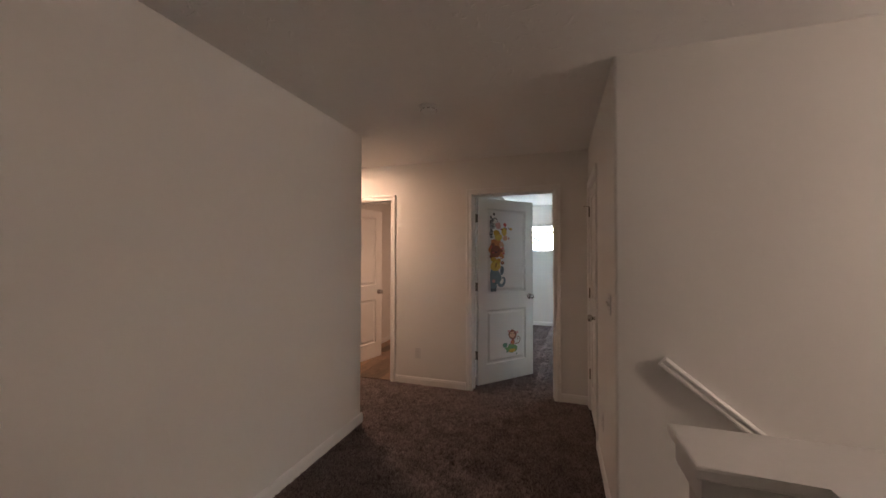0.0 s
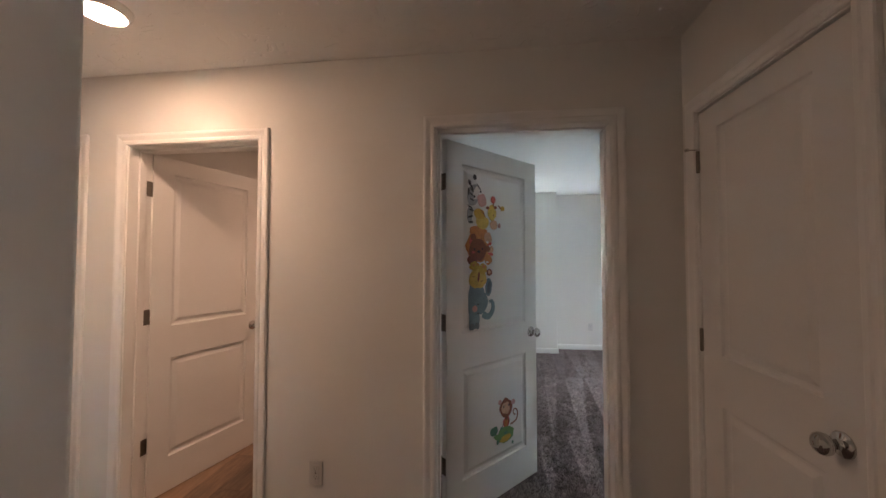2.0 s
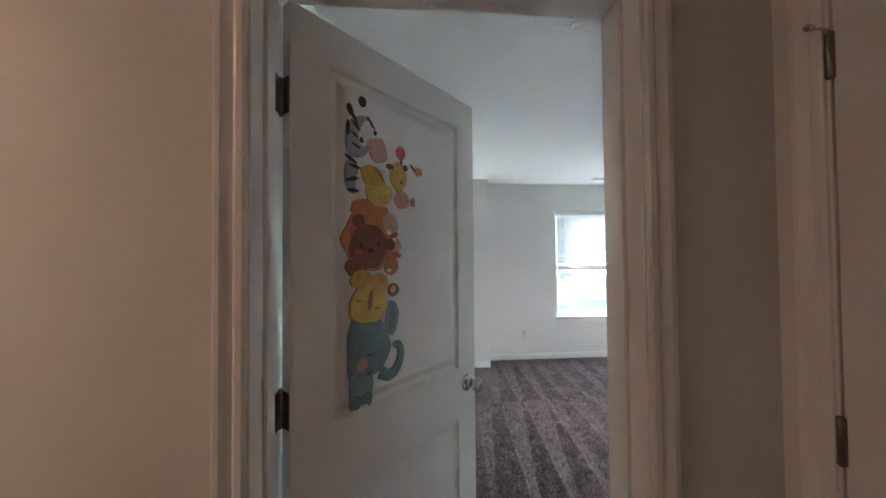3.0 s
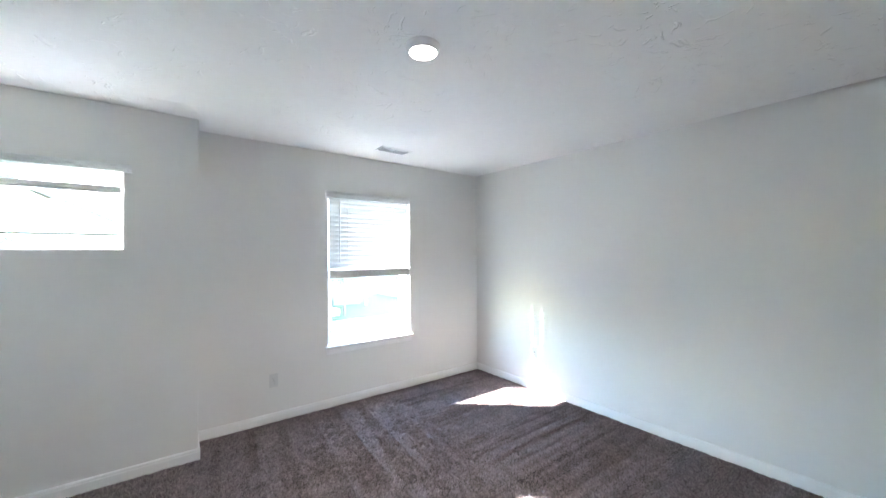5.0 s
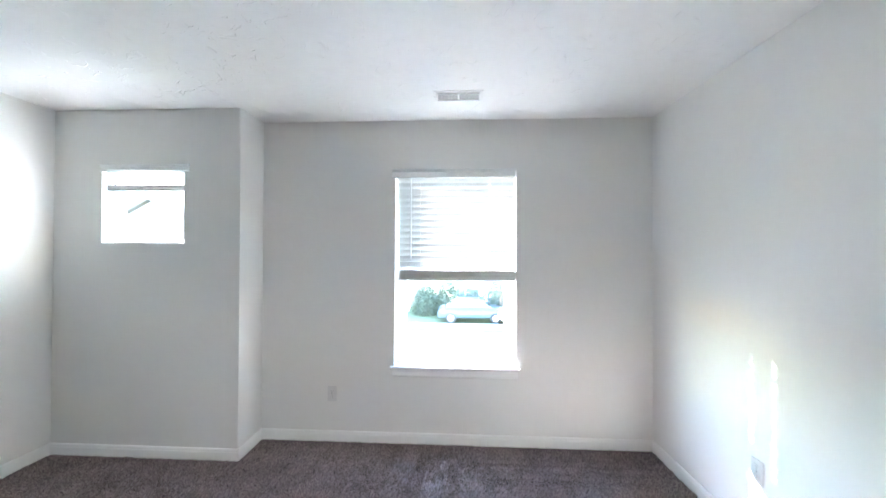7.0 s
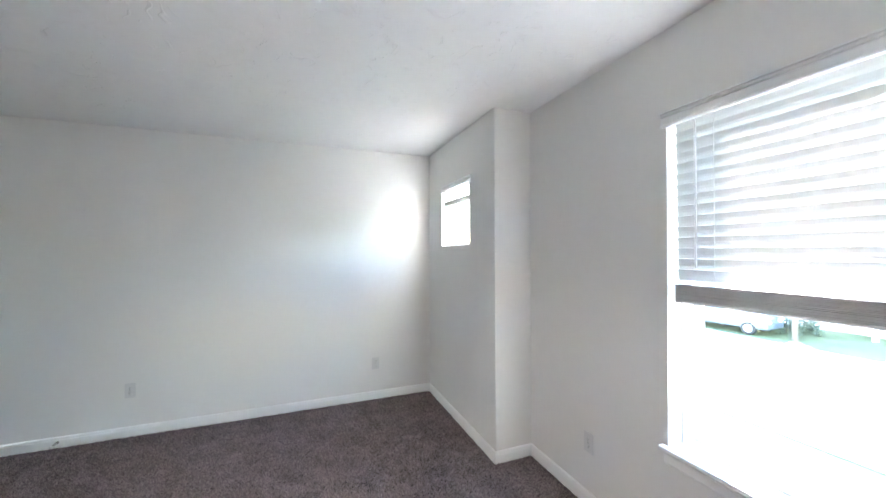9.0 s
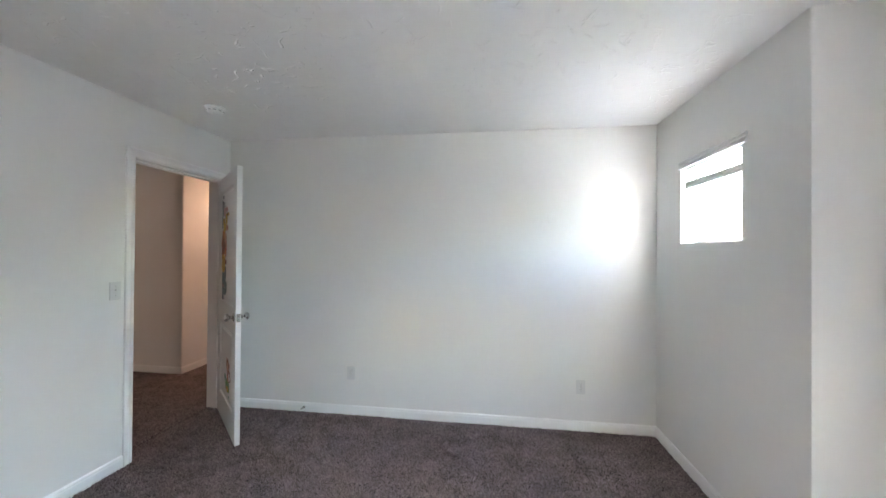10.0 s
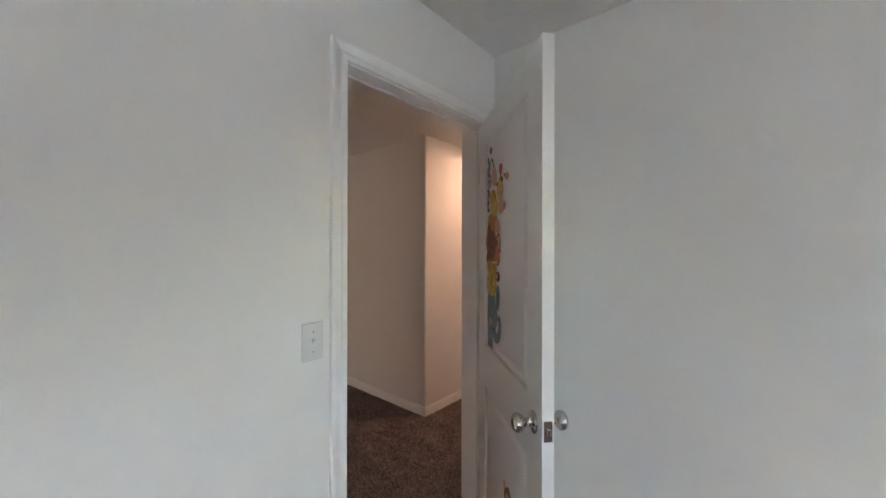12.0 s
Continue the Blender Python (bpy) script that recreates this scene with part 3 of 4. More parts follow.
def detector(x, y, r, label):
    d = thing("smoke_detector", pose(x, y, CEIL), label, "smoke detector", "smoke detectors")
    part("base", lathe(bmesh.new(), [(0, r), (-0.010, r), (-0.012, r - 0.003)], "z", 36), PLASTIC, d, smooth=True)
    part("cover", lathe(bmesh.new(), [(-0.012, r - 0.010), (-0.018, r - 0.009), (-0.030, r - 0.014), (-0.040, r - 0.026), (-0.042, r - 0.045), (-0.042, 0.004)], "z", 36), PLASTIC, d, smooth=True)
    for k in range(10):
        a = 2 * math.pi * k / 10
        vent = part("vent_slot", boxed(-0.010, 0.010, -0.0015, 0.0015, -0.029, -0.023), DUCT, d)
        vent.matrix_basis = pose((r - 0.0135) * math.cos(a), (r - 0.0135) * math.sin(a), 0, 0, 0, math.degrees(a) + 90)
    part("test_button", lathe(bmesh.new(), [(-0.041, 0.009), (-0.0445, 0.009), (-0.0455, 0.006)], "z", 16, (0.02, 0, 0)), PLASTIC, d, smooth=True)
    return d


detector(-0.962, 2.262, 0.068, "round white smoke detector on the landing ceiling")
detector(-0.330, 4.252, 0.066, "round white smoke detector above the bedroom door")

register = thing("ceiling_vent", pose(1.832, 7.348, CEIL), "white metal air register in the bedroom ceiling", "air vent")
part("frame", pierced("x", -0.155, 0.155, -0.075, 0.075, -0.005, 0.0, []), PLASTIC, register)
for s in (-1, 1):
    part("grille_back", boxed(s * 0.068 - 0.062, s * 0.068 + 0.062, -0.048, 0.048, -0.0058, -0.0052), DUCT, register)
    for k in range(14):
        fin = part("fin", boxed(-0.0008, 0.0008, -0.048, 0.048, -0.012, -0.0055), PLASTIC, register)
        fin.matrix_basis = pose(s * 0.068 - 0.058 + k * 0.0089, 0, 0, 0, 0, 0)
    part("rib", boxed(s * 0.068 - 0.064, s * 0.068 + 0.064, -0.052, -0.048, -0.013, -0.005), PLASTIC, register)
    part("rib", boxed(s * 0.068 - 0.064, s * 0.068 + 0.064, 0.048, 0.052, -0.013, -0.005), PLASTIC, register)
part("lever", boxed(-0.151, -0.146, -0.012, 0.012, -0.014, -0.005, bevel=0.001), PLASTIC, register)


def outlet(m, label):
    """A duplex outlet; the plate in the xz plane, facing -y."""
    o = thing("wall_outlet", m, label, "outlet", "duplex outlets")
    part("cover_plate", boxed(-0.035, 0.035, -0.006, 0.0, -0.0575, 0.0575, bevel=0.003), PLATE, o)
    for z in (-0.0195, 0.0195):
        face = part("receptacle", boxed(-0.0165, 0.0165, -0.0085, -0.005, z - 0.014, z + 0.014, bevel=0.0022), PLATE, o)
        for x, h in ((-0.0063, 0.008), (0.0063, 0.0065)):
            part("slot", boxed(x - 0.001, x + 0.001, -0.0088, -0.0080, z - h / 2 + 0.003, z + h / 2 + 0.003), SLOT, face)
        part("slot", boxed(-0.0022, 0.0022, -0.0088, -0.0080, z - 0.0100, z - 0.0060), SLOT, face)
    part("screw", lathe(bmesh.new(), [(-0.0075, 0.003), (-0.0055, 0.003)], "y", 10), CHROME, o)
    return o


def switch(m, gangs, label):
    o = thing("light_switch", m, label, "light switch")
    w = 0.035 + 0.023 * (gangs - 1)
    part("cover_plate", boxed(-w, w, -0.006, 0.0, -0.0575, 0.0575, bevel=0.003), PLATE, o)
    for g in range(gangs):
        x = (g - (gangs - 1) / 2) * 0.046
        part("slot", boxed(x - 0.0052, x + 0.0052, -0.0066, -0.0055, -0.012, 0.012), PLATE, o)
        tog = part("toggle", boxed(-0.0042, 0.0042, -0.017, 0.0, -0.0055, 0.0055, bevel=0.0015), PLATE, o)
        tog.matrix_basis = pose(x, -0.003, 0.002, -28 if g % 2 == 0 else 28, 0, 0)
        for z in (-0.030, 0.030):
            part("screw", lathe(bmesh.new(), [(-0.0073, 0.0026), (-0.0055, 0.0026)], "y", 10, (x, 0, z)), CHROME, o)
    return o


outlet(pose(-1.592, 3.645, 0.343), "white duplex outlet between the hall doors")
outlet(pose(0.874, 7.77, 0.362), "white duplex outlet under the bedroom window wall")
outlet(pose(-1.05, 4.984, 0.364, 0, 0, 90), "white duplex outlet on the bedroom wall behind the door")
outlet(pose(-1.05, 6.915, 0.354, 0, 0, 90), "white duplex outlet on the bedroom wall near the window")
outlet(pose(3.273, 6.875, 0.40, 0, 0, -88.56), "white duplex outlet in the sunlit corner")
outlet(pose(0.155, 2.52, 0.347, 0, 0, -90), "white duplex outlet beside the closet door")
switch(pose(0.155, 2.155, 1.15, 0, 0, -90), 2, "white double light switch beside the closet door")
switch(pose(-0.04, 3.80, 1.167, 0, 0, 180), 1, "white single light switch beside the bedroom door")

# spring door stop on the baseboard
ds = thing("door_stop", pose(-1.037, 4.555, 0.045), "small spring door stop with white rubber tip", "door stop")
part("mount", lathe(bmesh.new(), [(0.0, 0.012), (0.004, 0.012), (0.006, 0.007)], "x", 16), CHROME, ds, smooth=True)
prof = []
for k in range(34):
    prof.append((0.006 + k * 0.0017, 0.0062 if k % 2 else 0.0048))
part("spring", lathe(bmesh.new(), prof, "x", 12), CHROME, ds, smooth=True)
part("tip", lathe(bmesh.new(), [(0.062, 0.008), (0.066, 0.0095), (0.076, 0.0095), (0.080, 0.006)], "x", 14), RUBBER, ds, smooth=True)

# ---- stickers on the bedroom door: plain coloured shapes ----
STICK = {}


def sticker_ink(key):
    colors = {
        "grey": (0.33, 0.34, 0.36), "black": (0.045, 0.045, 0.05), "pink": (0.62, 0.36, 0.34), "red": (0.62, 0.13, 0.11), "yellow": (0.66, 0.48, 0.11), "gold": (0.60, 0.38, 0.06),
        "orange": (0.60, 0.24, 0.08), "peach": (0.66, 0.40, 0.26), "brown": (0.27, 0.095, 0.05), "blue": (0.19, 0.28, 0.33), "slate": (0.13, 0.17, 0.20), "green": (0.17, 0.33, 0.13), "teal": (0.12, 0.27, 0.20), "white": (0.75, 0.73, 0.70),
    }
    if key not in STICK:
        STICK[key] = material("sticker_" + key, colors[key], 0.5, vary=0.28, scale=28.0, fine=110.0)
    return STICK[key]


def blob(u, z, ru, rz, turn=0.0, rough=0.10, lift=0.0004, seed=0):
    """A flat hand-cut shape with an uneven outline on the door's face (y = 0, facing -y)."""
    bm = bmesh.new()
    k = 26
    lo, hi = [], []
    c, s = math.cos(radians(turn)), math.sin(radians(turn))
    for i in range(k):
        a = 2 * math.pi * i / k
        w = 1 + rough * noise.noise((math.cos(a) * 1.7 + seed * 3.1, math.sin(a) * 1.7, u * 9 + z * 5)) * 2
        x, y = ru * math.cos(a) * w, rz * math.sin(a) * w
        p = (u + x * c - y * s, z + x * s + y * c)
        lo.append(bm.verts.new((p[0], 0.0, p[1])))
        hi.append(bm.verts.new((p[0], -lift, p[1])))
    bm.faces.new(hi)
    for i in range(k):
        bm.faces.new((lo[i], lo[(i + 1) % k], hi[(i + 1) % k], hi[i]))
    return bm


def stroke(points, w0, w1, lift):
    """A tapering painted line through points on the door's face."""
    bm = bmesh.new()
    way = [Vector((p[0], 0, p[1])) for p in points]
    fine = []
    for i in range(len(way) - 1):
        a, b, c, d = way[max(i - 1, 0)], way[i], way[i + 1], way[min(i + 2, len(way) - 1)]
        for k in range(6):
            t = k / 6
            fine.append(0.5 * (2 * b + (c - a) * t + (2 * a - 5 * b + 4 * c - d) * t * t + (3 * b - a - 3 * c + d) * t ** 3))
    fine.append(way[-1])
    rows = []
    for i, p in enumerate(fine):
        along = (fine[min(i + 1, len(fine) - 1)] - fine[max(i - 1, 0)]).normalized()
        side = Vector((-along.z, 0, along.x)) * (w0 + (w1 - w0) * i / (len(fine) - 1))
        rows.append([bm.verts.new(p + side * q + Vector((0, -lift * f, 0))) for q, f in ((-1, 0), (-1, 1), (1, 1), (1, 0))])
    for p, q in zip(rows, rows[1:]):
        for k in range(3):
            bm.faces.new((p[k], p[k + 1], q[k + 1], q[k]))
    return bm


ZEBRA = [
    ("grey", 0.205, 1.765, 0.044, 0.066, -20), ("white", 0.228, 1.777, 0.020, 0.040, -20), ("black", 0.196, 1.79, 0.018, 0.005, -35), ("black", 0.190, 1.765, 0.016, 0.004, -30), ("black", 0.194, 1.735, 0.016, 0.004, -20), ("grey", 0.181, 1.646, 0.025, 0.049, 0), ("white", 0.215, 1.628, 0.023, 0.037, 0), ("pink", 0.276, 1.74, 0.039, 0.038, 0), ("black", 0.218, 1.866, 0.014, 0.015, 0), ("black", 0.175, 1.831, 0.01, 0.016, 20), ("black", 0.189, 1.812, 0.027, 0.005, -55), ("black", 0.168, 1.778, 0.006, 0.021, 0), ("black", 0.249, 1.814, 0.022, 0.004, -45), ("black", 0.214, 1.754, 0.007, 0.008, 0), ("black", 0.266, 1.788, 0.006, 0.007, 0), ("black", 0.178, 1.693, 0.022, 0.005, -25), ("black", 0.189, 1.675, 0.02, 0.005, -10), ("black", 0.181, 1.638, 0.022, 0.006, 15), ("black", 0.184, 1.607, 0.02, 0.005, 0),
]
GIRAFFE = [
    ("orange", 0.243, 1.558, 0.074, 0.029, 0), ("yellow", 0.28, 1.61, 0.054, 0.04, 0), ("gold", 0.254, 1.658, 0.046, 0.031, 0), ("yellow", 0.362, 1.671, 0.035, 0.047, 0), ("peach", 0.377, 1.601, 0.032, 0.028, 0), ("red", 0.373, 1.752, 0.02, 0.021, 0), ("brown", 0.375, 1.723, 0.004, 0.014, 0), ("brown", 0.325, 1.7, 0.015, 0.009, 0), ("brown", 0.392, 1.708, 0.012, 0.01, 0), ("brown", 0.284, 1.666, 0.03, 0.003, -45), ("gold", 0.457, 1.707, 0.019, 0.014, 0), ("brown", 0.43, 1.714, 0.017, 0.003, -40), ("pink", 0.428, 1.6, 0.01, 0.015, 0), ("brown", 0.374, 1.659, 0.005, 0.007, 0),
]
LION = [
    ("orange", 0.245, 1.474, 0.1, 0.088, 0), ("peach", 0.323, 1.522, 0.031, 0.035, 25), ("red", 0.336, 1.485, 0.023, 0.01, 30), ("peach", 0.344, 1.455, 0.026, 0.026, 0), ("red", 0.349, 1.428, 0.021, 0.009, -10), ("orange", 0.328, 1.396, 0.031, 0.029, 0), ("white", 0.319, 1.497, 0.01, 0.008, 0), ("white", 0.337, 1.472, 0.008, 0.008, 0), ("red", 0.185, 1.5, 0.013, 0.024, -20), ("white", 0.317, 1.381, 0.011, 0.006, 0),
]
BEAR = [
    ("brown", 0.24, 1.454, 0.071, 0.062, 0), ("brown", 0.202, 1.523, 0.023, 0.02, 0), ("brown", 0.324, 1.459, 0.019, 0.018, 0), ("brown", 0.195, 1.396, 0.036, 0.027, 0), ("black", 0.246, 1.441, 0.013, 0.007, 0), ("black", 0.212, 1.455, 0.005, 0.006, 0), ("black", 0.276, 1.457, 0.005, 0.006, 0), ("red", 0.201, 1.437, 0.014, 0.007, 0),
]
LEOPARD = [
    ("yellow", 0.238, 1.29, 0.071, 0.06, 0), ("gold", 0.212, 1.359, 0.039, 0.026, 0), ("gold", 0.279, 1.342, 0.034, 0.03, 0), ("orange", 0.204, 1.365, 0.011, 0.008, 0), ("orange", 0.234, 1.369, 0.009, 0.007, 0), ("orange", 0.285, 1.355, 0.012, 0.01, 0), ("brown", 0.243, 1.298, 0.008, 0.029, -8), ("brown", 0.336, 1.321, 0.022, 0.02, 0), ("peach", 0.333, 1.323, 0.012, 0.012, 0), ("brown", 0.2, 1.299, 0.011, 0.002, -10), ("brown", 0.27, 1.272, 0.012, 0.002, 10),
]
ELEPHANT = [
    ("blue", 0.208, 1.151, 0.048, 0.093, 0), ("blue", 0.256, 1.153, 0.07, 0.066, 0), ("blue", 0.228, 1.20, 0.064, 0.075, 0), ("blue", 0.212, 1.06, 0.045, 0.058, 0), ("blue", 0.331, 1.234, 0.028, 0.052, -8), ("slate", 0.333, 1.231, 0.015, 0.035, -8), ("slate", 0.191, 1.018, 0.022, 0.02, 0), ("slate", 0.231, 1.018, 0.021, 0.021, 0), ("white", 0.186, 0.997, 0.013, 0.005, 0), ("white", 0.223, 1.001, 0.013, 0.005, 0), ("pink", 0.215, 1.118, 0.02, 0.019, 0), ("black", 0.243, 1.141, 0.008, 0.003, 0), ("black", 0.24, 1.09, 0.011, 0.002, 20),
]
MONKEY = [
    ("red", 0.486, 0.412, 0.030, 0.035, 0), ("orange", 0.484, 0.408, 0.018, 0.024, 0), ("brown", 0.483, 0.498, 0.061, 0.055, -20), ("peach", 0.48, 0.497, 0.040, 0.036, -20), ("pink", 0.428, 0.542, 0.014, 0.015, 0), ("pink", 0.552, 0.517, 0.019, 0.016, 0), ("black", 0.461, 0.507, 0.006, 0.005, 0), ("black", 0.509, 0.508, 0.006, 0.005, 0), ("brown", 0.489, 0.435, 0.012, 0.012, 0), ("brown", 0.455, 0.402, 0.014, 0.003, 60), ("brown", 0.51, 0.413, 0.006, 0.014, 0),
]
DINO = [
    ("green", 0.476, 0.342, 0.078, 0.047, 0), ("gold", 0.476, 0.318, 0.055, 0.019, 0), ("teal", 0.371, 0.388, 0.034, 0.027, 0), ("green", 0.408, 0.342, 0.036, 0.017, -20), ("teal", 0.479, 0.35, 0.017, 0.009, 0), ("teal", 0.405, 0.314, 0.01, 0.014, 0), ("teal", 0.544, 0.273, 0.009, 0.01, 0), ("teal", 0.441, 0.386, 0.011, 0.009, 0),
]
TRUNK = [(0.274, 1.085), (0.321, 1.065), (0.357, 1.089), (0.367, 1.126), (0.354, 1.153), (0.332, 1.147)]
TAIL = [(0.522, 0.388), (0.572, 0.396), (0.594, 0.423), (0.589, 0.456), (0.565, 0.471), (0.552, 0.459), (0.56, 0.438), (0.574, 0.436)]


def sticker(label, groups, line, ink, w0, w1):
    """Overlapping flat cut-outs on the door, the first shape carrying the rest."""
    shapes = [p for g in groups for p in g]
    base = None
    for n, (key, u, z, ru, rz, turn) in enumerate(shapes):
        bm = blob(u, z, ru, rz, turn, rough=0.10 if max(ru, rz) > 0.03 else 0.05, lift=0.0004 + 0.00006 * n, seed=n)
        if base is None:
            base = part("sticker", bm, sticker_ink(key), bedroom_door, label)
            base.matrix_basis = pose(0, 0.0025, 0)
        else:
            part("patch", bm, sticker_ink(key), base)
    part("curl", stroke(line, w0, w1, 0.0004 + 0.00006 * len(shapes)), sticker_ink(ink), base)


sticker("column of stacked watercolour animal shapes", [ELEPHANT, ZEBRA, GIRAFFE, LION, BEAR, LEOPARD], TRUNK, "blue", 0.020, 0.007)
sticker("two small watercolour animal shapes on the lower panel", [MONKEY, DINO], TAIL, "brown", 0.0045, 0.003)

# ---- outdoors ----
GROUND = -2.95
GRASS = material("lawn_grass", (0.10, 0.115, 0.05), 0.95, vary=0.3, scale=0.4, fine=12.0, bump=0.3, bump_scale=40.0)
CONCRETE = material("concrete", (0.37, 0.365, 0.35), 0.85, vary=0.12, scale=0.8, fine=20.0, bump=0.15)
SIDING = material("siding_bluegrey", (0.28, 0.30, 0.32), 0.7, vary=0.05, scale=0.8)
SIDING2 = material("siding_tan", (0.40, 0.36, 0.29), 0.7, vary=0.05, scale=0.8)
ROOF = material("roof_shingle", (0.075, 0.072, 0.07), 0.9, vary=0.25, scale=2.0, fine=25.0, bump=0.3, bump_scale=30.0)
LEAF = material("tree_leaf", (0.048, 0.068, 0.045), 0.7, vary=0.25, scale=2.0, per_island=0.3)
BARK = material("tree_bark", (0.11, 0.085, 0.065), 0.9, vary=0.25, scale=8.0, bump=0.4, bump_scale=40.0)
CARWHITE = material("car_paint_white", (0.72, 0.72, 0.72), 0.25, vary=0.02)
CARSLATE = material("car_paint_slate", (0.045, 0.065, 0.085), 0.3, vary=0.03)
CARSILVER = material("car_paint_silver", (0.10, 0.12, 0.15), 0.3, vary=0.03)
TYRE = material("tyre_rubber", (0.02, 0.02, 0.02), 0.85)
CARGLASS = material("car_glass", (0.10, 0.12, 0.13), 0.08, spec=0.8)

structure("ground", boxed(-600, 600, -600, 600, GROUND - 0.3, GROUND), GRASS, "lawn and open ground around the houses", "ground")
structure("road", boxed(-300, 300, 17.0, 24.0, GROUND + 0.0, GROUND + 0.02), CONCRETE, "pale concrete residential street", "road")
for y0, y1 in ((16.85, 17.0), (24.0, 24.15)):
    structure("kerb", boxed(-300, 300, y0, y1, GROUND, GROUND + 0.14, bevel=0.02), CONCRETE, "pale concrete kerb along the street", "kerb")
for y0, y1 in ((14.2, 15.6), (25.6, 27.0)):
    structure("pavement", boxed(-300, 300, y0, y1, GROUND, GROUND + 0.05), CONCRETE, "pale concrete pavement beside the street", "pavement")
structure("driveway", boxed(-3.0, 5.4, 8.6, 14.2, GROUND, GROUND + 0.045), CONCRETE, "pale concrete driveway below the window", "driveway")


def house(x, y, w, d, siding, label):
    """A two-storey gabled house facing -y, its front wall at y."""
    h = thing("house", pose(x, y, GROUND), label, "house", "houses across the street")
    wall = part("wall", boxed(0, w, 0, d, 0, 5.6), siding, h)
    for k in range(36):
        part("siding_board", boxed(-0.012, w + 0.012, -0.014, 0.0, 0.1 + k * 0.152, 0.1 + k * 0.152 + 0.012), siding, wall)
    bm = bmesh.new()
    pts = [(-0.4, 5.5), (w / 2, 5.5 + w * 0.28), (w + 0.4, 5.5), (w + 0.4, 5.72), (w / 2, 5.8 + w * 0.28), (-0.4, 5.72)]
    a = [bm.verts.new((px, -0.4, pz)) for px, pz in pts]
    b = [bm.verts.new((px, d + 0.4, pz)) for px, pz in pts]
    for i in range(6):
        bm.faces.new((a[i], a[(i + 1) % 6], b[(i + 1) % 6], b[i]))
    for ring in (a, b):
        bm.faces.new((ring[0], ring[1], ring[4], ring[5]))
        bm.faces.new((ring[1], ring[2], ring[3], ring[4]))
    part("roof", bm, ROOF, h)
    bm = bmesh.new()
    for yy in (0.0, 0.12):
        bm.faces.new([bm.verts.new(p) for p in ((0, yy, 5.5), (w, yy, 5.5), (w / 2, yy, 5.5 + w * 0.27))])
    part("gable", bm, siding, h)
    gar = part("garage_door", boxed(0.6, 5.4, -0.03, 0.0, 0, 2.2, bevel=0.01), TRIM, h, "white sectional garage door")
    for k in range(4):
        for j in range(4):
            part("panel", boxed(0.75 + j * 1.17, 1.75 + j * 1.17, -0.05, -0.03, 0.12 + k * 0.53, 0.50 + k * 0.53, bevel=0.01), TRIM, gar)
    part("door", boxed(w - 2.6, w - 1.7, -0.04, 0.0, 0.15, 2.25, bevel=0.01), CARSILVER, h, "grey front door")
    part("porch_roof", boxed(w - 4.0, w + 0.1, -1.6, 0.0, 2.65, 2.85, bevel=0.02), ROOF, h)
    for px in (w - 3.9, w - 0.1):
        part("porch_post", boxed(px - 0.09, px + 0.09, -1.5, -1.32, 0, 2.65, bevel=0.01), TRIM, h)
    for wx, wz in ((1.2, 3.4), (3.6, 3.4), (w - 3.4, 3.4), (w - 1.8, 3.4)):
        win = part("window", pierced("x", wx, wx + 1.0, -0.05, 0.0, wz, wz + 1.5, [(wx + 0.07, wx + 0.93, wz + 0.07, wz + 0.72), (wx + 0.07, wx + 0.93, wz + 0.79, wz + 1.43)]), VINYL, h)
        part("pane", boxed(wx + 0.06, wx + 0.94, -0.02, -0.012, wz + 0.06, wz + 1.44), CARGLASS, win)
    return h


house(-13.0, 33.0, 11.0, 10.0, SIDING2, "tan two-storey house with white garage door")
house(1.5, 34.0, 11.5, 10.0, SIDING, "blue-grey two-storey house with front porch")
house(17.5, 33.5, 11.0, 10.0, SIDING2, "tan two-storey house beside a blue-grey one")
house(-29.0, 33.0, 11.0, 10.0, SIDING, "blue-grey two-storey house down the street")


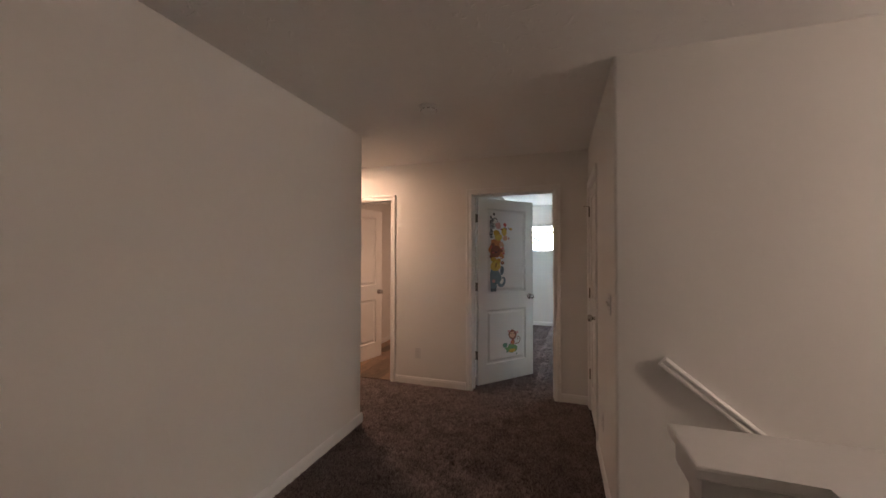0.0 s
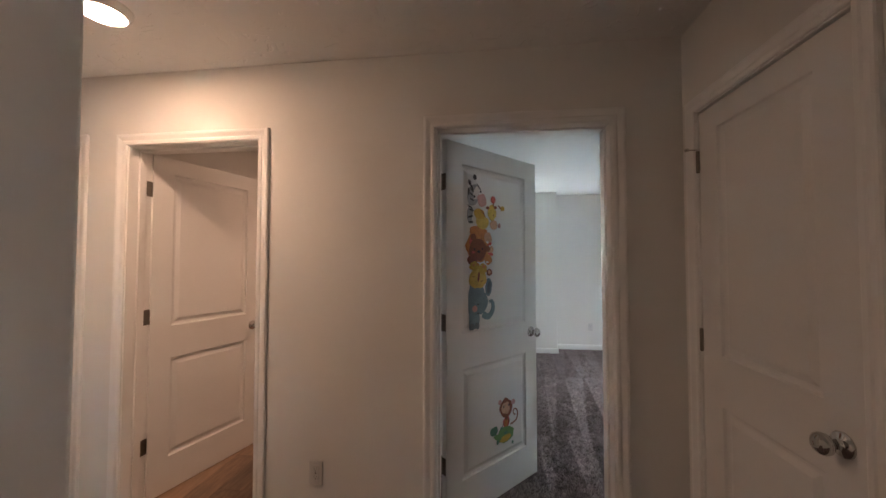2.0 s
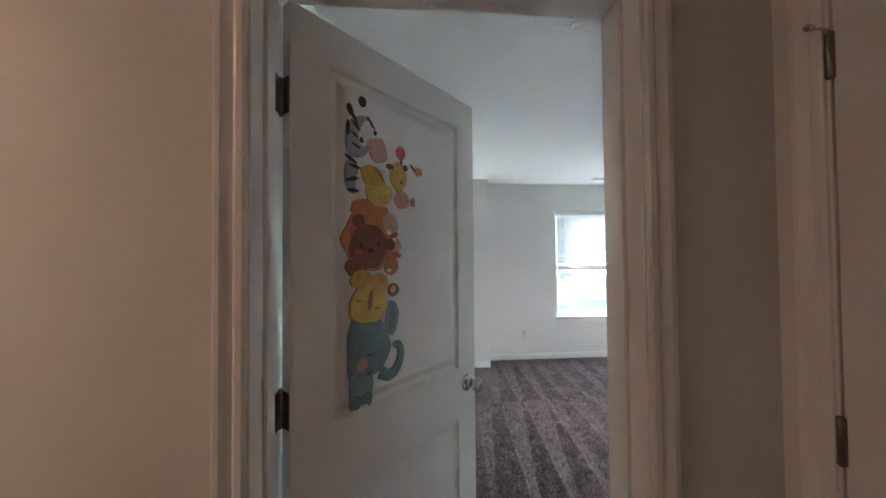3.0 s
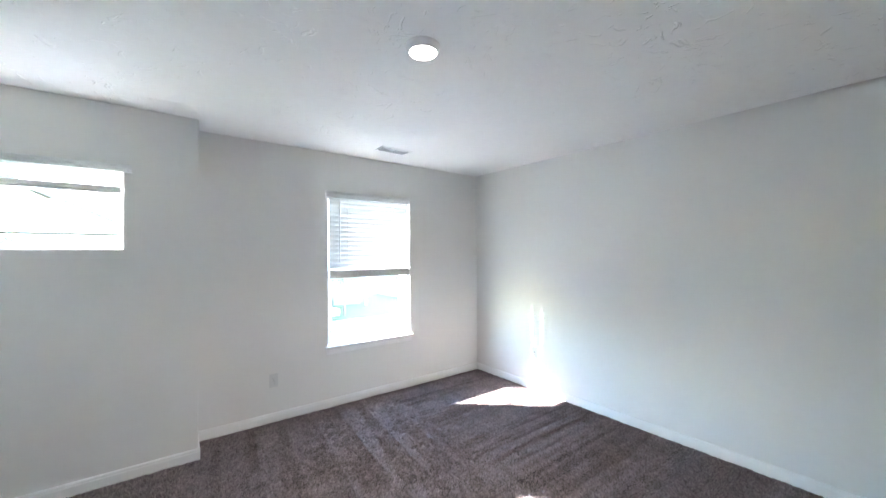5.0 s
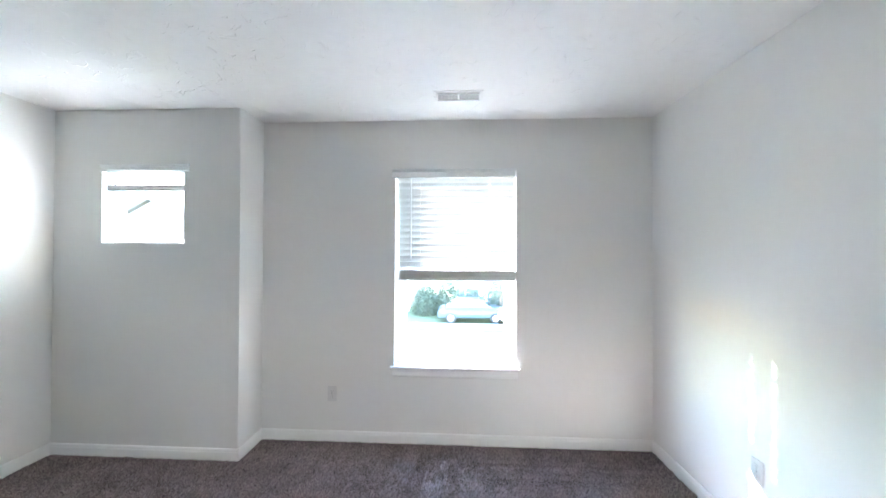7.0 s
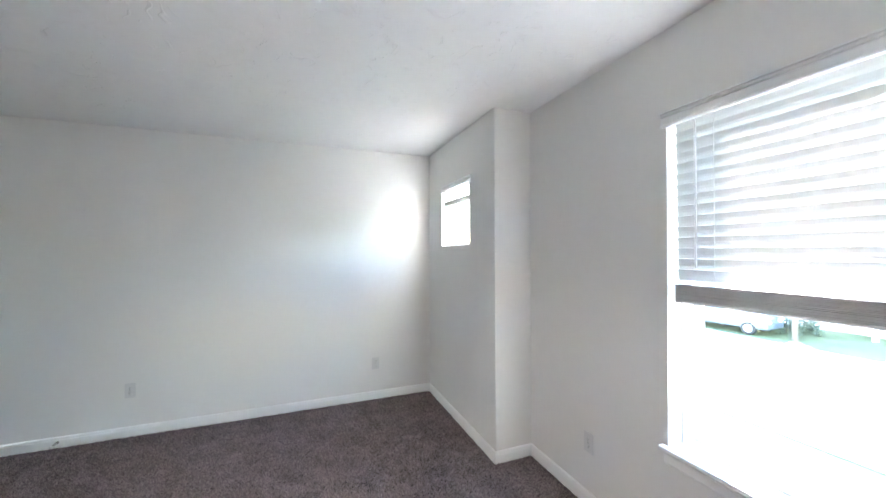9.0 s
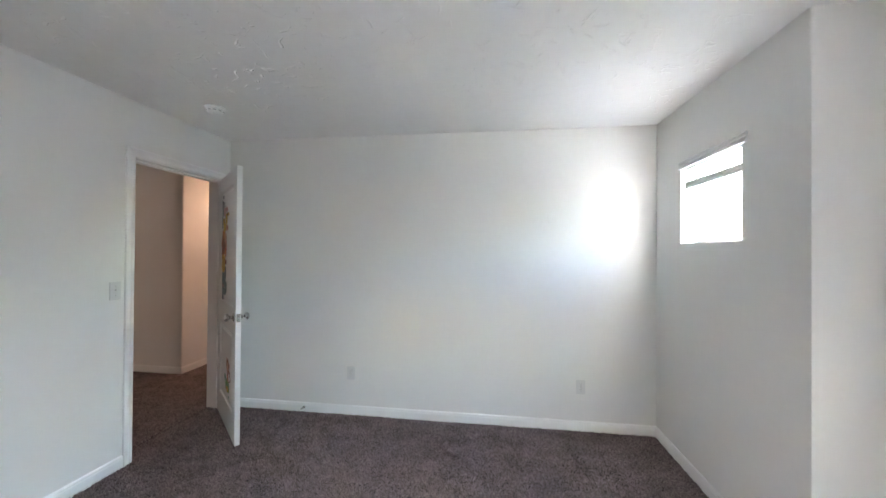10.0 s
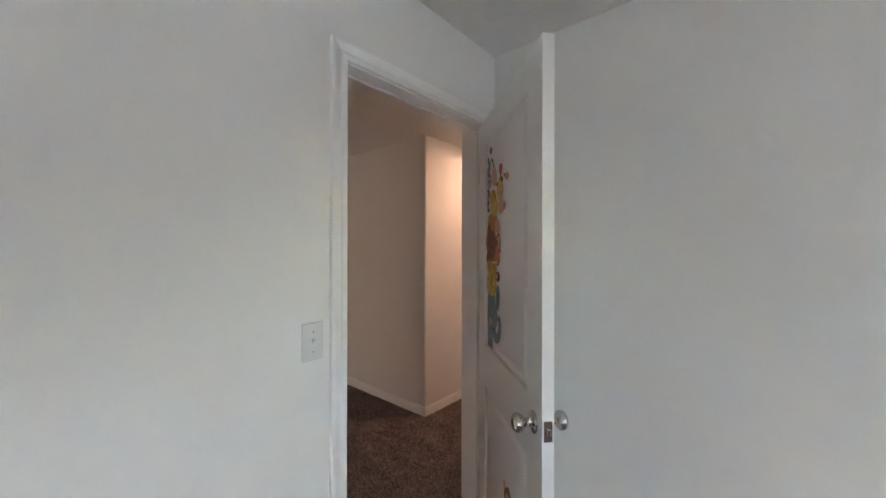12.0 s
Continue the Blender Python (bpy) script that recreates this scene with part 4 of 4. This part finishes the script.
def tree(x, y, h, r, seed, label):
    """A tapered trunk with limbs, and a loose crown of small leaves in uneven clumps."""
    rnd = np.random.RandomState(seed)
    t = thing("tree", pose(x, y, GROUND), label, "tree", "street trees")
    bm = bmesh.new()
    lathe(bm, [(0, 0.16), (0.15, 0.12), (h * 0.35, 0.09), (h * 0.7, 0.05), (h * 0.9, 0.015)], "z", 9)
    tips = []
    for k in range(9):
        a, z = k * 2.4 + rnd.rand(), h * (0.32 + 0.055 * k)
        tip = Vector((math.cos(a) * r * 0.7, math.sin(a) * r * 0.7, z + r * 0.55))
        tips.append(tip)
        base = Vector((0, 0, z))
        side = Vector((-math.sin(a), math.cos(a), 0))
        q0 = [bm.verts.new(base + side * s * 0.035 + Vector((0, 0, o * 0.035))) for s, o in ((-1, 0), (0, -1), (1, 0), (0, 1))]
        q1 = [bm.verts.new(tip + side * s * 0.010 + Vector((0, 0, o * 0.010))) for s, o in ((-1, 0), (0, -1), (1, 0), (0, 1))]
        for i in range(4):
            bm.faces.new((q0[i], q0[(i + 1) % 4], q1[(i + 1) % 4], q1[i]))
    part("trunk", bm, BARK, t)
    centres = [np.array(p) * rnd.uniform(0.55, 1.1) + (0, 0, (1 - 0.8) * 0.3) for p in tips] + [np.array((0, 0, h * z)) for z in (0.6, 0.75, 0.9)]
    pts = np.concatenate([c + rnd.normal(0, r * 0.2, (170, 3)) for c in centres])
    d1 = rnd.normal(size=(len(pts), 3))
    d1 /= np.linalg.norm(d1, axis=1)[:, None]
    d2 = np.cross(d1, rnd.normal(size=(len(pts), 3)))
    d2 /= np.linalg.norm(d2, axis=1)[:, None]
    s = rnd.uniform(0.07, 0.13, (len(pts), 1))
    v = np.stack([pts - d1 * s, pts + d2 * s * 0.5, pts + d1 * s, pts - d2 * s * 0.5], 1).reshape(-1, 3)
    me = bpy.data.meshes.new("crown")
    me.from_pydata(v.tolist(), [], np.arange(len(v)).reshape(-1, 4).tolist())
    me.materials.append(LEAF)
    crown = new("crown", me)
    crown.parent = t
    return t


tree(-7.5, 28.5, 6.0, 1.9, 3, "young leafy street tree on the lawn")
tree(4.5, 29.0, 5.2, 1.6, 5, "young leafy street tree before a house")
tree(9.5, 28.6, 6.4, 2.0, 7, "leafy street tree beside the pavement")
tree(15.5, 29.5, 5.6, 1.8, 9, "leafy street tree beside the pavement")
tree(-11.0, 29.0, 6.2, 2.0, 11, "leafy street tree beside the pavement")


def car(x, y, turn, paint, label):
    """A parked saloon: lower body, glasshouse, wheels, lamps."""
    c = thing("car", pose(x, y, GROUND + 0.02, 0, 0, turn), label, "car", "parked cars")
    side = [(-2.2, 0.32), (-2.25, 0.62), (-2.1, 0.86), (-1.35, 0.95), (1.0, 0.98), (1.95, 0.84), (2.22, 0.66), (2.22, 0.34)]
    bm = bmesh.new()
    rings = [[bm.verts.new((px, yy, pz)) for px, pz in side] for yy in (-0.88, 0.88)]
    for i in range(len(side)):
        bm.faces.new((rings[0][i], rings[0][(i + 1) % 8], rings[1][(i + 1) % 8], rings[1][i]))
    bm.faces.new(rings[0][::-1])
    bm.faces.new(rings[1])
    bmesh.ops.bevel(bm, geom=bm.edges[:], offset=0.07, segments=3, profile=0.5, affect="EDGES")
    part("body", bm, paint, c, smooth=True)
    bm = bmesh.new()
    lo = [bm.verts.new(p) for p in ((-1.75, -0.78, 0.93), (1.15, -0.78, 0.95), (1.15, 0.78, 0.95), (-1.75, 0.78, 0.93))]
    hi = [bm.verts.new(p) for p in ((-1.05, -0.6, 1.42), (0.35, -0.6, 1.44), (0.35, 0.6, 1.44), (-1.05, 0.6, 1.42))]
    for i in range(4):
        bm.faces.new((lo[i], lo[(i + 1) % 4], hi[(i + 1) % 4], hi[i]))
    bm.faces.new(hi)
    bm.faces.new(lo[::-1])
    part("glasshouse", bm, CARGLASS, c, "dark car windows")
    part("roof", boxed(-1.08, 0.38, -0.62, 0.62, 1.41, 1.46, bevel=0.02), paint, c)
    for wx in (-1.38, 1.38):
        for s in (-1, 1):
            tyre = part("wheel", lathe(bmesh.new(), [(s * 0.70, 0.30), (s * 0.72, 0.33), (s * 0.88, 0.33), (s * 0.90, 0.29), (s * 0.90, 0.21)], "y", 24, (wx, 0, 0.33)), TYRE, c)
            part("rim", lathe(bmesh.new(), [(s * 0.88, 0.20), (s * 0.905, 0.20), (s * 0.90, 0.05)], "y", 16, (wx, 0, 0.33)), DUCT, tyre)
    for s in (-1, 1):
        part("headlight", boxed(2.08, 2.2, s * 0.62 - 0.15, s * 0.62 + 0.15, 0.64, 0.76, bevel=0.02), VINYL, c)
    return c


car(6.3, 27.6, 8, CARWHITE, "white saloon parked before the shrubs")
car(2.6, 28.0, 0, CARSLATE, "dark blue-grey saloon parked by the pavement")
car(-10.5, 28.4, 6, CARSILVER, "dark grey saloon parked by the far pavement")


def shrub(x, y, w, h, seed, label):
    """A low evergreen: short stems inside a ragged dome of small leaves."""
    rnd = np.random.RandomState(seed)
    t = thing("shrub", pose(x, y, GROUND), label, "shrub", "shrubs across the street")
    bm = bmesh.new()
    for k in range(4):
        lathe(bm, [(0, 0.03), (h * 0.6, 0.012)], "z", 6, (0.12 * math.cos(k * 1.7), 0.12 * math.sin(k * 1.7), 0))
    part("stem", bm, BARK, t)
    n = 2600
    d = rnd.normal(size=(n, 3))
    d /= np.linalg.norm(d, axis=1)[:, None]
    d[:, 2] = np.abs(d[:, 2])
    r = rnd.uniform(0.45, 1.0, (n, 1)) ** 0.5 * (1 + 0.16 * np.sin(d[:, :1] * 7 + seed) * np.cos(d[:, 1:2] * 6))
    pts = d * r * (w / 2, w / 2, h * 0.92) + (0, 0, 0.06)
    d1 = rnd.normal(size=(n, 3))
    d1 /= np.linalg.norm(d1, axis=1)[:, None]
    d2 = np.cross(d1, rnd.normal(size=(n, 3)))
    d2 /= np.linalg.norm(d2, axis=1)[:, None]
    s = rnd.uniform(0.05, 0.10, (n, 1))
    v = np.stack([pts - d1 * s, pts + d2 * s * 0.5, pts + d1 * s, pts - d2 * s * 0.5], 1).reshape(-1, 3)
    me = bpy.data.meshes.new("foliage")
    me.from_pydata(v.tolist(), [], np.arange(len(v)).reshape(-1, 4).tolist())
    me.materials.append(LEAF)
    new("foliage", me).parent = t
    return t


for x, y, w, h, seed in ((-0.6, 30.2, 2.0, 2.3, 21), (0.9, 30.4, 2.2, 2.6, 22), (2.6, 30.6, 2.4, 2.0, 23), (4.5, 30.5, 2.2, 1.8, 24), (6.4, 30.7, 2.6, 2.0, 25), (8.4, 30.6, 2.2, 1.7, 26), (-8.6, 30.4, 2.6, 1.9, 27), (-11.2, 30.2, 2.4, 2.2, 28)):
    shrub(x, y, w, h, seed, "dense dark green shrub before a house")

# ---- bathroom plank floor ----
floor_b = structure("floor_bathroom", boxed(-2.83, -1.16, 3.66, 6.4, -0.003, -0.001), BACKING, "brown oak-look vinyl plank floor", "floor")
plank_me = bpy.data.meshes.new("plank")
bm = boxed(0.0006, 0.1514, 0.0006, 1.2194, 0.0, 0.006, bevel=0.0012, seg=1)
bm.to_mesh(plank_me)
bm.free()
plank_me.materials.append(PLANK)
for i in range(11):
    y = 3.66
    first = 0.3 + 0.37 * ((i * 5) % 3)
    while y < 6.39:
        ln = min(first if y < 3.67 else 1.22, 6.4 - y)
        p = new("plank", plank_me)
        p.parent = floor_b
        p.matrix_basis = Matrix.Translation((-2.83 + i * 0.152, y, 0.0)) @ Matrix.Diagonal((1, ln / 1.22, 1, 1))
        y += ln

# ---- carpet pile ----


def pile(rects, step, height, spread, seed, lanes=1.0):
    """Cut pile: short leaning tufts, laid over in lanes by the vacuum cleaner."""
    rnd = np.random.RandomState(seed)
    xy = []
    for x0, x1, y0, y1 in rects:
        nx, ny = int((x1 - x0) / step), int((y1 - y0) / step)
        gx, gy = np.meshgrid(x0 + (np.arange(nx) + 0.5) * (x1 - x0) / nx, y0 + (np.arange(ny) + 0.5) * (y1 - y0) / ny)
        xy.append(np.stack([gx.ravel(), gy.ravel()], 1))
    xy = np.concatenate(xy)
    xy += rnd.uniform(-1.3, 1.3, (len(xy), 2)) * step
    xy = xy[xy[:, 0] < 3.237 + RIGHT_SKEW * (7.77 - xy[:, 1])]
    n = len(xy)
    def soft(cell):
        g = rnd.normal(0, 1, (int(9 / cell), int(13 / cell)))
        p = (xy + (7.0, 4.5)) / cell
        i = np.clip(np.floor(p).astype(int), 0, np.array(g.shape) - 2)
        w = np.clip(p - i, 0, 1)
        a = g[i[:, 0], i[:, 1]] * (1 - w[:, 0]) + g[i[:, 0] + 1, i[:, 1]] * w[:, 0]
        b = g[i[:, 0], i[:, 1] + 1] * (1 - w[:, 0]) + g[i[:, 0] + 1, i[:, 1] + 1] * w[:, 0]
        return a * (1 - w[:, 1]) + b * w[:, 1]

    # vacuum strokes: wedges of pile pushed away and drawn back, set in rows across the room
    row = np.floor((7.75 - xy[:, 1] + 0.06 * np.sin(xy[:, 0] * 2.3)) / 1.42)
    along = (7.75 - xy[:, 1]) / 1.42 - row
    across = (xy[:, 0] + (0.07 + 0.05 * np.sin(row * 2.1)) * (7.75 - xy[:, 1]) + 0.37 * row) / 0.235
    lane = np.floor(across)
    part_of = across - lane
    jitter = np.modf(np.abs(np.sin(lane * 12.9898 + row * 78.233)) * 43.7)[0]
    wedge = np.where(part_of < (0.25 + 0.5 * jitter) * (1.15 - along) + 0.12 * jitter, 1.0, -0.75)
    ridge = np.exp(-((part_of - 0.02) / 0.055) ** 2) * 0.8
    way = (wedge * (0.35 + 0.65 * jitter) + ridge) * lanes * np.clip((2.3 - xy[:, 0]) / 0.8, 0.12, 1)
    lean = np.stack([0.12 + 0.34 * way + 0.56 * soft(0.021) + rnd.normal(0, 0.30, n), 0.58 * way + 0.56 * soft(0.021) + 0.25 * soft(0.12) + rnd.normal(0, 0.32, n)], 1) * height
    h = height * rnd.uniform(0.7, 1.1, n) * np.clip(1 + 0.16 * soft(0.024) - 0.12 * way, 0.5, 1.4)
    turn = rnd.uniform(0, 2 * np.pi, n)
    v = np.zeros((n, 4, 3))
    for k in range(3):
        a = turn + 2 * np.pi * k / 3
        v[:, k, 0], v[:, k, 1], v[:, k, 2] = xy[:, 0] + spread * np.cos(a), xy[:, 1] + spread * np.sin(a), -0.003
    v[:, 3, :2] = xy + lean
    v[:, 3, 2] = h
    tri = np.array([[0, 1, 3], [1, 2, 3], [2, 0, 3]])
    f = (np.arange(n)[:, None, None] * 4 + tri[None]).reshape(-1, 3)
    me = bpy.data.meshes.new("carpet_pile")
    me.vertices.add(n * 4)
    me.vertices.foreach_set("co", v.ravel())
    me.loops.add(f.size)
    me.loops.foreach_set("vertex_index", f.ravel().astype(np.int32))
    me.polygons.add(len(f))
    me.polygons.foreach_set("loop_start", np.arange(0, f.size, 3, dtype=np.int32))
    me.update(calc_edges=True)
    me.materials.append(CARPET)
    return new("carpet", me)


tagged(pile([(-1.037, 3.335, 3.80, 7.467), (0.333, 3.237, 7.467, 7.757), (-0.98, -0.165, 3.655, 3.80)], 0.0072, 0.0125, 0.0056, 1), "grey-brown cut-pile bedroom carpet with vacuum lanes", "carpet", kind="stuff")
tagged(pile([(-1.707, 0.142, -0.3, 3.632), (-4.08, -1.707, 2.678, 3.632), (0.142, 0.2, 0.84, 1.965)], 0.0076, 0.0125, 0.0058, 2, 0.12), "brown cut-pile carpet of the landing", "carpet", kind="stuff")
tagged(pile([(-6.787, -2.94, 3.80, 7.467), (-3.78, -3.02, 3.645, 3.80)], 0.02, 0.014, 0.013, 3), "grey-brown cut-pile carpet of a second bedroom", "carpet", kind="stuff")
